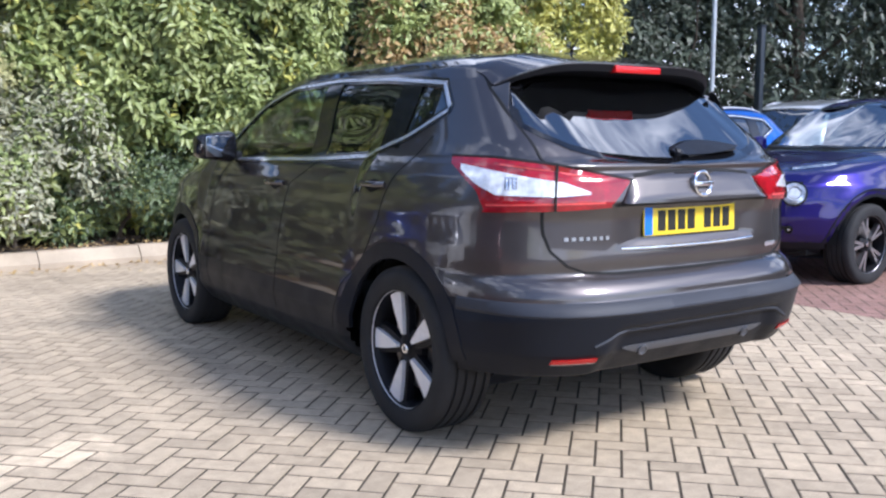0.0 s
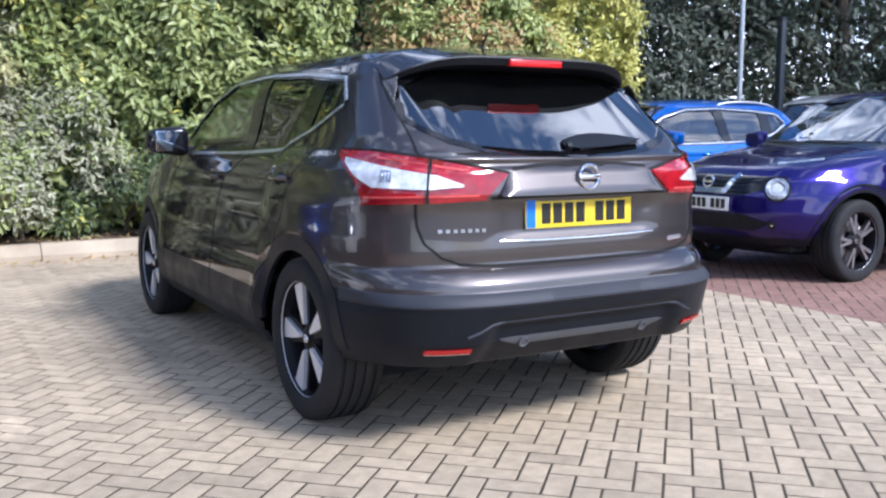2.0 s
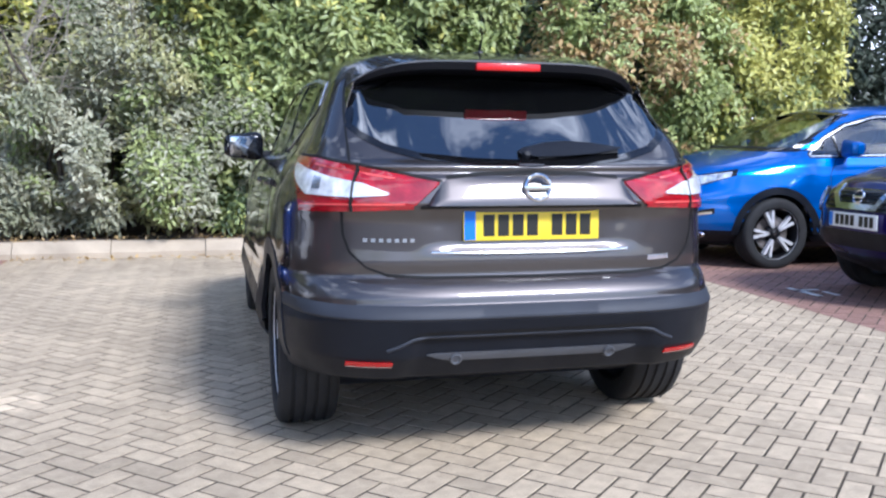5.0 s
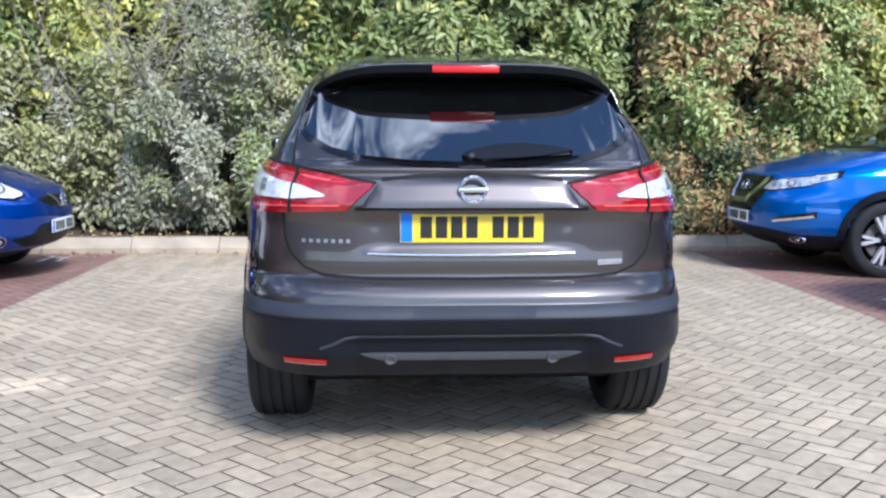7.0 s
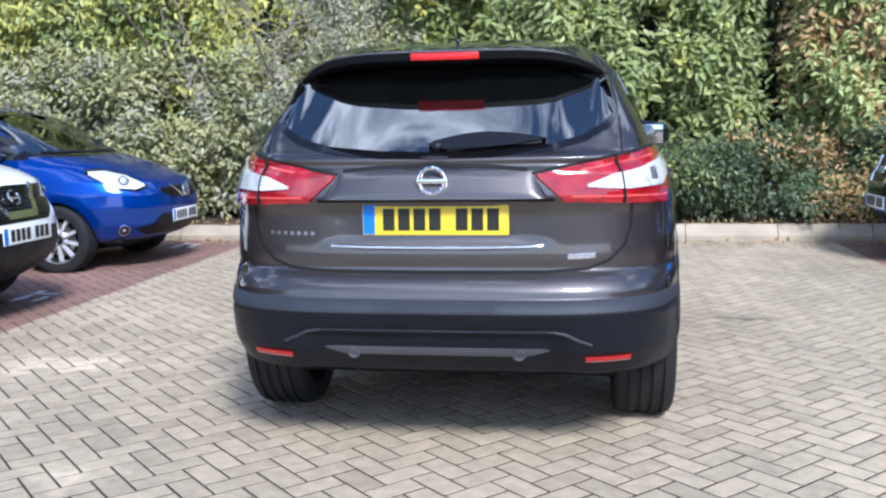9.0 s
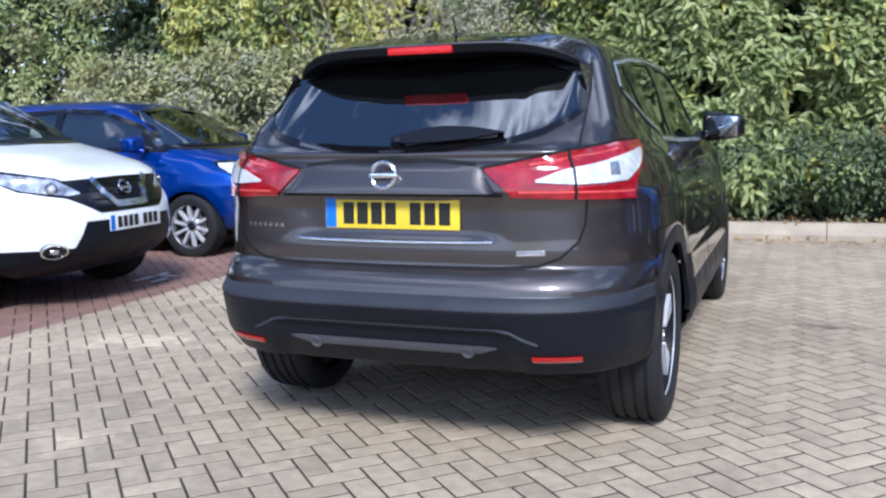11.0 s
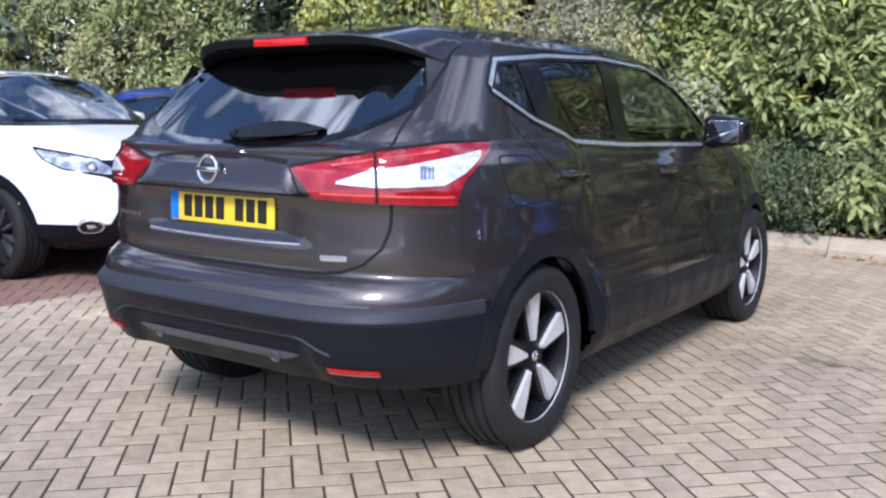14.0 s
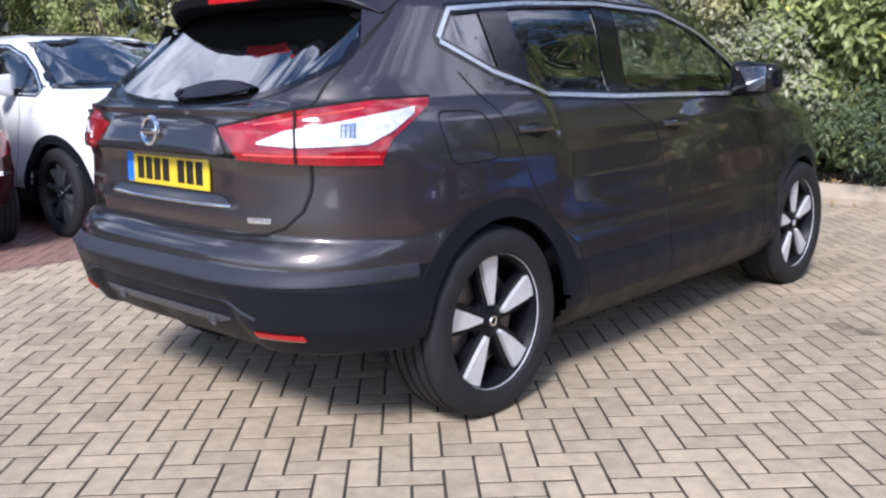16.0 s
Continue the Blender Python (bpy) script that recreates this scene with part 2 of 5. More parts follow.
DARK_POST = mat("dark_painted_steel", (0.015, 0.022, 0.030), 0.5, 0.2, vary=0.15, scale=4.0)


def leaf_mat(name, a, b, vary=0.16):
    """A leaf: two tones, mixed by stretches of the bush and leaf by leaf, waxy, with some light through the blade."""
    m = mat(name, a, 0.40, second=b, island=vary, vary=0.14, scale=1.4)
    n, l = m.node_tree.nodes, m.node_tree.links
    bsdf, out = n["Principled BSDF"], n["Material Output"]
    tones = next(k for k in n if k.bl_idname == "ShaderNodeMixRGB")
    own = tones.inputs["Fac"].links[0].from_socket
    place, patch_of, both = n.new("ShaderNodeTexCoord"), n.new("ShaderNodeTexNoise"), n.new("ShaderNodeMath")
    patch_of.inputs["Scale"].default_value, patch_of.inputs["Detail"].default_value = 2.1, 3.0
    spread = n.new("ShaderNodeMapRange")
    spread.inputs["From Min"].default_value, spread.inputs["From Max"].default_value = 0.36, 0.66
    spread.inputs["To Min"].default_value, spread.inputs["To Max"].default_value = 0.0, 0.62
    both.operation = "MULTIPLY_ADD"
    both.inputs[1].default_value = 0.38
    l.new(place.outputs["Object"], patch_of.inputs["Vector"])
    l.new(patch_of.outputs["Fac"], spread.inputs["Value"])
    l.new(own, both.inputs[0])
    l.new(spread.outputs["Result"], both.inputs[2])
    l.new(both.outputs[0], tones.inputs["Fac"])
    t, mix = n.new("ShaderNodeBsdfTranslucent"), n.new("ShaderNodeMixShader")
    mix.inputs["Fac"].default_value = 0.22
    l.new(bsdf.inputs["Base Color"].links[0].from_socket, t.inputs["Color"])
    l.new(bsdf.outputs[0], mix.inputs[1])
    l.new(t.outputs[0], mix.inputs[2])
    l.new(mix.outputs[0], out.inputs["Surface"])
    return m


LEAF_LAUREL = leaf_mat("laurel_leaf", (0.192, 0.246, 0.076), (0.408, 0.446, 0.172))
LEAF_GREY = leaf_mat("grey_green_leaf", (0.20, 0.215, 0.115), (0.53, 0.51, 0.37))
LEAF_DRY = leaf_mat("mottled_leaf", (0.215, 0.240, 0.088), (0.500, 0.460, 0.225))
LEAF_YELLOW = leaf_mat("yellow_green_leaf", (0.372, 0.375, 0.080), (0.690, 0.640, 0.185))
LEAF_RUST = leaf_mat("rust_leaf", (0.360, 0.228, 0.090), (0.564, 0.408, 0.180))
LEAF_MIXED = leaf_mat("olive_green_leaf", (0.262, 0.325, 0.098), (0.495, 0.530, 0.202))
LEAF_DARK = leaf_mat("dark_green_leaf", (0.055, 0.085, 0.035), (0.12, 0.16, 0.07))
SATIN_DARK = mat("satin_grey_plastic", (0.092, 0.096, 0.108), 0.38, 0.3, vary=0.1, scale=6.0)
LEAF_FAR = leaf_mat("far_leaf", (0.066, 0.083, 0.057), (0.096, 0.116, 0.080))
MIRROR = mat("mirror_glass", (0.55, 0.57, 0.60), 0.04, 1.0)
BLACK_PLASTIC.node_tree.nodes["Principled BSDF"].inputs["Specular IOR Level"].default_value = 0.23

# ---- mesh helpers ----
from mathutils.bvhtree import BVHTree


def mesh_of(name, verts, faces, smooth=True):
    me = bpy.data.meshes.new(name)
    me.from_pydata([tuple(v) for v in verts], [], faces)
    me.update()
    if smooth:
        me.polygons.foreach_set("use_smooth", [True] * len(me.polygons))
    return me


def part(name, shape, material, parent, label="", smooth=True):
    """Links a bmesh or mesh as ONE object under a thing or a part."""
    if isinstance(shape, bmesh.types.BMesh):
        me = bpy.data.meshes.new(name)
        shape.normal_update()
        shape.to_mesh(me)
        shape.free()
        if smooth:
            me.polygons.foreach_set("use_smooth", [True] * len(me.polygons))
            me.set_sharp_from_angle(angle=radians(38))
        shape = me
    if material and not shape.materials:
        shape.materials.append(material)
    ob = new(name, shape)
    ob.parent = parent
    if label:
        ob["label"] = label
    return ob


def thing(name, m, label, category, group="", kind=""):
    ob = new(name)
    ob.empty_display_size = 0.2
    ob.matrix_world = m
    return tagged(ob, label, category, group, kind)


def box(bm, lo, hi, bevel=0.0, segments=2):
    """Adds a box, with rounded edges, between two corners."""
    lo, hi = Vector(lo), Vector(hi)
    r = bmesh.ops.create_cube(bm, size=1.0, matrix=Matrix.Translation((lo + hi) / 2) @ Matrix.Diagonal((*(hi - lo), 1)))
    if bevel:
        edges = list({e for v in r["verts"] for e in v.link_edges})
        bmesh.ops.bevel(bm, geom=edges, offset=bevel, segments=segments, profile=0.5, affect="EDGES")
    return bm


def boxed(lo, hi, bevel=0.0, segments=2):
    return box(bmesh.new(), lo, hi, bevel, segments)


def lathe(profile, segments=64, axis="x"):
    """Turns a line of (along, radius) about an axis."""
    bm = bmesh.new()
    rings = []
    for k in range(segments):
        a = 2 * math.pi * k / segments
        c, s = math.cos(a), math.sin(a)
        rings.append([bm.verts.new((p, r * c, r * s) if axis == "x" else (r * c, r * s, p)) for p, r in profile])
    for k in range(segments):
        a, b = rings[k], rings[(k + 1) % segments]
        for i in range(len(profile) - 1):
            bm.faces.new((a[i], a[i + 1], b[i + 1], b[i]))
    bmesh.ops.recalc_face_normals(bm, faces=bm.faces)
    return bm


def prism(outline, x0, x1, inset=0.0):
    """A plate with the outline (y, z) between x0 and x1, its x1 side drawn in by inset."""
    bm = bmesh.new()
    cy, cz = sum(p[0] for p in outline) / len(outline), sum(p[1] for p in outline) / len(outline)
    a = [bm.verts.new((x0, y, z)) for y, z in outline]
    b = [bm.verts.new((x1, y + (cy - y) * inset, z + (cz - z) * inset)) for y, z in outline]
    bm.faces.new(a)
    bm.faces.new(b)
    for i in range(len(outline)):
        j = (i + 1) % len(outline)
        bm.faces.new((a[i], a[j], b[j], b[i]))
    bmesh.ops.recalc_face_normals(bm, faces=bm.faces)
    return bm


def tube(points, radius, segments=8, taper=1.0):
    """A round bar along a line of points."""
    bm = bmesh.new()
    rings, n = [], len(points)
    points = [Vector(p) for p in points]
    for i, p in enumerate(points):
        way = (points[min(i + 1, n - 1)] - points[max(i - 1, 0)]).normalized()
        side = way.orthogonal().normalized()
        other = way.cross(side)
        r = radius * (1 + (taper - 1) * i / max(n - 1, 1))
        rings.append([bm.verts.new(p + r * (math.cos(2 * math.pi * k / segments) * side + math.sin(2 * math.pi * k / segments) * other)) for k in range(segments)])
        if i:
            last = rings[-2]
            best = min(range(segments), key=lambda s: sum((rings[-1][(k + s) % segments].co - last[k].co).length for k in range(segments)))
            rings[-1] = rings[-1][best:] + rings[-1][:best]
    for a, b in zip(rings, rings[1:]):
        for k in range(segments):
            bm.faces.new((a[k], a[(k + 1) % segments], b[(k + 1) % segments], b[k]))
    bm.faces.new(rings[0])
    bm.faces.new(rings[-1])
    bmesh.ops.recalc_face_normals(bm, faces=bm.faces)
    return bm


def inside(x, y, poly):
    hit, j = False, len(poly) - 1
    for i in range(len(poly)):
        (xi, yi), (xj, yj) = poly[i], poly[j]
        if (yi > y) != (yj > y) and x < (xj - xi) * (y - yi) / (yj - yi) + xi:
            hit = not hit
        j = i
    return hit


def bell(v, mid, width):
    return math.exp(-(((v - mid) / width) ** 2))


def step(v, a, b):
    t = min(max((v - a) / (b - a), 0.0), 1.0)
    return t * t * (3 - 2 * t)


# Views on to a car: the way that points are thrown at its shell, and the axis that runs across.
SQ = math.sqrt(0.5)
REAR = (Vector((0, 1, 0)), Vector((1, 0, 0)))
FRONT = (Vector((0, -1, 0)), Vector((1, 0, 0)))


def side_view(s):
    return Vector((-s, 0, 0)), Vector((0, 1, 0))


def rear_corner(s):
    return Vector((-s * SQ, SQ, 0)), Vector((s * SQ, SQ, 0))


def front_corner(s):
    return Vector((-s * SQ, -SQ, 0)), Vector((s * SQ, -SQ, 0))


class Shell:
    """A car's outer skin: rings stacked by height, each a rounded outline from the tail round the flank to the nose."""

    def __init__(self, rows, levels, across, round_rear=((3.4, 4.6), (5.0, 5.0)), round_front=((2.7, 3.4), (2.7, 3.4)), soften=9.0, shaped=None):
        rows = np.array(rows, float)
        way = np.r_[0, np.cumsum(np.linalg.norm(np.diff(rows, axis=0) * (1.0, 0.35, 0.22, 0.35), axis=1))]
        fine = np.linspace(0, way[-1], 1500)
        table = np.stack([np.interp(fine, way, c) for c in rows.T], 1)
        k = np.exp(-0.5 * (np.arange(-36, 37) / soften) ** 2)
        pad = np.concatenate([2 * table[0] - table[36:0:-1], table, 2 * table[-1] - table[-2:-38:-1]])
        table = np.stack([np.convolve(c, k / k.sum(), "valid") for c in pad.T], 1)
        pick = np.linspace(0, 1499, levels).round().astype(int)
        self.rings = []
        for z, yr, yf, w in table[pick]:
            w = max(w, 0.004)
            length = yf - yr
            ya, yb = yr + 0.36 * length, yf - 0.45 * length
            a = np.linspace(0, math.pi / 2, 1600)
            low, high = round_rear
            f = step(z, 1.06, 1.2)
            nr, mr = low[0] + (high[0] - low[0]) * f, low[1] + (high[1] - low[1]) * f
            nf, mf = (a + (b - a) * f for a, b in zip(*round_front))
            rear = np.stack([w * np.sin(a) ** (2 / nr), ya - (ya - yr) * np.cos(a) ** (2 / mr)], 1)
            front = np.stack([w * np.cos(a) ** (2 / nf), yb + (yf - yb) * np.sin(a) ** (2 / mf)], 1)
            line = np.concatenate([rear, front])
            d = np.r_[0, np.cumsum(np.linalg.norm(np.diff(line, axis=0), axis=1))]
            f = np.linspace(0, d[-1], across)
            self.rings.append(np.stack([np.interp(f, d, line[:, 0]), np.interp(f, d, line[:, 1]), np.full(across, z)], 1))
        half = np.array(self.rings)
        full = np.concatenate([half, half[:, -2:0:-1] * (-1, 1, 1)], 1)
        self.levels, self.round = full.shape[:2]
        self.verts = [shaped(Vector(p)) if shaped else Vector(p) for p in full.reshape(-1, 3)]
        n = self.round
        self.faces = [(i * n + j, i * n + (j + 1) % n, (i + 1) * n + (j + 1) % n, (i + 1) * n + j) for i in range(self.levels - 1) for j in range(n)]
        top, h = (self.levels - 1) * n, n // 2
        for base in (0, top):
            self.faces += [(base + j, base + j + 1, base + (n - j - 1) % n, base + (n - j) % n) for j in range(1, h - 1)]
        self.tree = BVHTree.FromPolygons(self.verts, self.faces)
        self.centres = [sum((self.verts[i] for i in f), Vector()) / len(f) for f in self.faces]

    def piece(self, keep):
        """The faces that keep() takes, as a mesh of their own."""
        used, verts, faces = {}, [], []
        for f, c in zip(self.faces, self.centres):
            if keep(c):
                for i in f:
                    if i not in used:
                        used[i] = len(verts)
                        verts.append(self.verts[i])
                faces.append([used[i] for i in f])
        return mesh_of("skin", verts, faces)

    def on(self, view, a, z, lift=0.0):
        way, axis = view
        start = axis * a + Vector((0, 0, z)) - way * 6
        place, *_ = self.tree.ray_cast(start, way)
        if place is None:
            place, *_ = self.tree.find_nearest(axis * a + Vector((0, 0, z)) - way * 0.8)
        return place - way * lift

    def around(self, angle, z, lift=0.0):
        """The skin at a height, seen from an angle about the tail: 0 from behind, 90 degrees from the side."""
        way = Vector((-math.sin(angle), math.cos(angle), 0))
        place, *_ = self.tree.ray_cast(Vector((0, -0.10, z)) - way * 4, way)
        return place - way * lift

    def patch(self, view, lower, upper, columns=24, rows=8, lift=0.003, skirt=0.012, smooth=0):
        """A panel that follows the shell between two edges of (across, height)."""
        a0, a1 = max(lower[0][0], upper[0][0]), min(lower[-1][0], upper[-1][0])
        la, lz = zip(*lower)
        ua, uz = zip(*upper)
        bm = bmesh.new()
        grid = []
        for i in range(columns + 1):
            a = a0 + (a1 - a0) * i / columns
            lo, hi = np.interp(a, la, lz), np.interp(a, ua, uz)
            hi = max(hi, lo + 0.002)
            grid.append([self.on(view, a, lo + (hi - lo) * j / rows, lift(j / rows) if callable(lift) else lift) for j in range(rows + 1)])
        # a pane is one even sheet: a low polynomial through the shell's depth, along the way of the view alone
        if smooth:
            across, up = np.meshgrid(np.linspace(-1, 1, columns + 1), np.linspace(-1, 1, rows + 1), indexing="ij")
            basis = np.stack([across ** i * up ** j for i in range(smooth + 1) for j in range(4) if i + j <= smooth + 1], -1).reshape(-1, sum(i + j <= smooth + 1 for i in range(smooth + 1) for j in range(4)))
            depth = np.array([[p.dot(view[0]) for p in column] for column in grid])
            even = (basis @ np.linalg.lstsq(basis, depth.ravel(), rcond=None)[0]).reshape(depth.shape)
            grid = [[p + view[0] * float(e - d) for p, e, d in zip(column, ev, de)] for column, ev, de in zip(grid, even, depth)]
        grid = [[bm.verts.new(p) for p in column] for column in grid]
        for i in range(columns):
            for j in range(rows):
                bm.faces.new((grid[i][j], grid[i + 1][j], grid[i + 1][j + 1], grid[i][j + 1]))
        rim = [grid[i][0] for i in range(columns + 1)] + grid[-1][1:] + [grid[i][-1] for i in range(columns - 1, -1, -1)] + grid[0][-2:0:-1]
        low = [bm.verts.new(v.co + view[0] * skirt) for v in rim]
        for k in range(len(rim)):
            j = (k + 1) % len(rim)
            bm.faces.new((rim[k], low[k], low[j], rim[j]))
        bmesh.ops.recalc_face_normals(bm, faces=bm.faces)
        f = max(bm.faces, key=lambda f: f.calc_center_median().dot(-view[0]))
        f.normal_update()
        if f.normal.dot(view[0]) > 0:
            bmesh.ops.reverse_faces(bm, faces=bm.faces)
        return bm

    def strip(self, view, line, width, lift=0.003, closed=False, every=0.02, sink=0.008):
        """A raised band along a line of (across, height) on the shell."""
        pts = [Vector(p) for p in line] + ([Vector(line[0])] if closed else [])
        run = []
        for p, q in zip(pts, pts[1:]):
            n = max(1, int((q - p).length / every))
            run += [p.lerp(q, i / n) for i in range(n)]
        if not closed:
            run.append(pts[-1])
        n, bm, rings = len(run), bmesh.new(), []
        for i, p in enumerate(run):
            q, r = run[(i - 1) % n] if closed or i else run[i], run[(i + 1) % n] if closed or i < n - 1 else run[i]
            way = (r - q).normalized()
            out = Vector((-way.y, way.x)) * width / 2
            a, b = self.on(view, *(p + out), lift), self.on(view, *(p - out), lift)
            rings.append([bm.verts.new(v) for v in (a + view[0] * sink, a, b, b + view[0] * sink)])
        for i in range(n if closed else n - 1):
            a, b = rings[i], rings[(i + 1) % n]
            for k in range(3):
                bm.faces.new((a[k], a[k + 1], b[k + 1], b[k]))
        bmesh.ops.recalc_face_normals(bm, faces=bm.faces)
        f = max(bm.faces, key=lambda f: abs(f.normal.dot(view[0])) * f.calc_area())
        if f.normal.dot(view[0]) > 0:
            bmesh.ops.reverse_faces(bm, faces=bm.faces)
        return bm


def rounded(pts, r=0.05, n=4):
    """A closed outline with its corners rounded off."""
    out = []
    for i, p in enumerate(pts):
        p, a, b = Vector(p), Vector(pts[i - 1]), Vector(pts[(i + 1) % len(pts)])
        da, db = min(r, (a - p).length / 2), min(r, (b - p).length / 2)
        p0, p1 = p + (a - p).normalized() * da, p + (b - p).normalized() * db
        for k in range(n + 1):
            t = k / n
            out.append(tuple((1 - t) ** 2 * p0 + 2 * t * (1 - t) * p + t * t * p1))
    return out


# ---- wheels ----
def turned(outline, a):
    c, s = math.cos(a), math.sin(a)
    return [(c * y - s * z, s * y + c * z) for y, z in outline]


WHEEL_MESHES = {}


def wheel(car, x, y, radius, width, rim, style, face, pocket, s):
    """A wheel with its axis along x and its face at x; s says to which side it looks."""
    key = (radius, width, rim, style, face.name, pocket.name)
    if key not in WHEEL_MESHES:
        w = width
        tread = [(-w * 0.5, rim * 1.02), (-w * 0.54, rim * 1.12), (-w * 0.545, (rim + radius) / 2), (-w * 0.51, radius - 0.018), (-w * 0.46, radius - 0.006)]
        for g in (-0.30, -0.10, 0.10, 0.30):
            tread += [(w * (g - 0.035), radius), (w * (g - 0.033), radius - 0.009), (w * (g + 0.033), radius - 0.009), (w * (g + 0.035), radius)]
        tread += [(w * 0.46, radius - 0.006), (w * 0.51, radius - 0.018), (w * 0.535, (rim + radius) / 2 + 0.02), (w * 0.545, (rim + radius) / 2), (w * 0.54, rim * 1.12), (w * 0.52, rim * 1.03), (w * 0.48, rim * 1.0)]
        made = {"tyre": (lathe(tread, 72), RUBBER)}
        made["rim"] = (lathe([(-w * 0.5, rim * 1.01), (-w * 0.40, rim * 0.93), (w * 0.30, rim * 0.93), (w * 0.38, rim * 0.965), (w * 0.44, rim * 0.985), (w * 0.45, rim * 1.01)], 56), pocket)
        made["rim_lip"] = (lathe([(w * 0.43, rim * 0.990), (w * 0.457, rim * 0.992), (w * 0.462, rim * 0.997), (w * 0.457, rim * 1.004), (w * 0.42, rim * 1.008)], 72), face)
        made["brake_disc"] = (lathe([(w * 0.05, 0.05), (w * 0.05, rim * 0.70), (w * 0.12, rim * 0.70), (w * 0.12, 0.05)], 40), STEEL_DISC)
        made["hub_cap"] = (lathe([(w * 0.23, 0.040), (w * 0.36, 0.038), (w * 0.385, 0.030), (w * 0.39, 0.0005)], 24), DARK_ALLOY)
        made["hub_badge"] = (lathe([(w * 0.385, 0.020), (w * 0.400, 0.018), (w * 0.400, 0.012), (w * 0.385, 0.011)], 20), CHROME)
        made["hub"] = (lathe([(w * 0.07, 0.085), (w * 0.25, 0.080), (w * 0.33, 0.060), (w * 0.35, 0.035)], 30), pocket)
        spokes = []
        if style == "blade":
            blade = [(-0.006, 0.058), (0.008, 0.058), (0.030, rim * 0.60), (0.047, rim * 0.95), (0.010, rim * 0.985), (-0.042, rim * 0.965), (-0.028, rim * 0.60)]
            web = [(-0.030, 0.05), (0.030, 0.05), (0.058, rim * 0.55), (0.072, rim * 0.93), (-0.066, rim * 0.95), (-0.048, rim * 0.55)]
            for k in range(5):
                a = 2 * math.pi * k / 5
                spokes.append((prism(turned(blade, a), w * 0.31, w * 0.405, 0.04), face))
                spokes.append((prism(turned(web, a), w * 0.19, w * 0.33, 0.06), pocket))
        else:
            count, half = (10, 0.011) if style == "multi" else (5, 0.012)
            for k in range(count):
                for off in ((-0.16, 0.16) if style == "twin" else (0.0,)):
                    a = 2 * math.pi * k / count
                    b = rim * 0.95
                    line = [(-half, 0.05), (half, 0.05), (math.sin(off) * b + half * 1.3, b), (math.sin(off) * b - half * 1.3, b)]
                    spokes.append((prism(turned(line, a), w * 0.21, w * 0.40, 0.10), face))
        meshes = []
        for name, (bm, material) in list(made.items()) + [("spoke", sp) for sp in spokes]:
            me = bpy.data.meshes.new(name)
            bm.normal_update()
            bm.to_mesh(me)
            bm.free()
            me.polygons.foreach_set("use_smooth", [True] * len(me.polygons))
            me.set_sharp_from_angle(angle=radians(35))
            me.materials.append(material)
            meshes.append((name, me))
        WHEEL_MESHES[key] = meshes
    meshes = WHEEL_MESHES[key]
    root = part("wheel", dict(meshes)["rim"], None, car)
    root.location = (x - s * width / 2, y, radius - 0.010)
    root.rotation_euler = (radians(6 if s > 0 else 17), 0, 0 if s > 0 else math.pi)
    for name, me in meshes:
        if name != "rim":
            part(name, me, None, root)
    return root


# ---- cars ----
def facing(place, out):
    """A pose whose x axis looks along out."""
    out = Vector(out).normalized()
    up = Vector((0, 0, 1))
    across = up.cross(out).normalized()
    m = Matrix((out, across, out.cross(across))).transposed().to_4x4()
    return Matrix.Translation(place) @ m


def disc(shell, view, a, z, profile, segments=24, lift=0.0, wide=1.0):
    """A round piece (profile: along, radius) that sits on the shell and looks outwards."""
    bm = lathe(profile, segments)
    bm.transform(Matrix.Diagonal((1, wide, 1, 1)))
    place = shell.on(view, a, z, lift)
    normal = shell.tree.find_nearest(place)[1]
    normal = normal if normal.dot(view[0]) < 0 else -normal
    bm.transform(facing(place, normal * 0.75 - view[0] * 0.25))
    return bm


def number_plate(car, place, out, backing, front):
    """A plate with its blue band and plain bars in the place of its characters."""
    m = facing(place, out)
    bm = boxed((-0.004, -0.26, -0.0555), (0.004, 0.26, 0.0555), 0.003)
    bm.transform(m)
    plate = part("number_plate", bm, backing, car, ("white" if front else "yellow") + " number plate with plain dark bars")
    band = boxed((0.003, -0.257, -0.052), (0.0052, -0.215, 0.052))
    band.transform(m)
    part("blue_band", band, PLATE_BLUE, plate)
    for c in (-0.165, -0.110, -0.055, 0.0, 0.095, 0.150, 0.205):
        bar = boxed((0.003, c - 0.021, -0.039), (0.0052, c + 0.021, 0.039))
        bar.transform(m)
        part("character_bar", bar, PLATE_INK, plate)
    return plate


def roundel(car, shell, view, z, r, lift=0.012):
    """A ring with a bar across, in bright metal."""
    bm = disc(shell, view, 0, z, [(0.0, r * 0.74), (0.010, r * 0.76), (0.014, r * 0.88), (0.010, r), (0.0, r * 1.02)], 32, lift)
    m = facing(shell.on(view, 0, z, lift), -view[0])
    bar = boxed((0.002, -r * 1.05, -r * 0.17), (0.014, r * 1.05, r * 0.17), 0.003)
    bar.transform(m)
    me = bpy.data.meshes.new("bar")
    bar.to_mesh(me)
    bar.free()
    bm.from_mesh(me)
    part("badge", bm, CHROME, car, "plain bright ring badge with a bar")


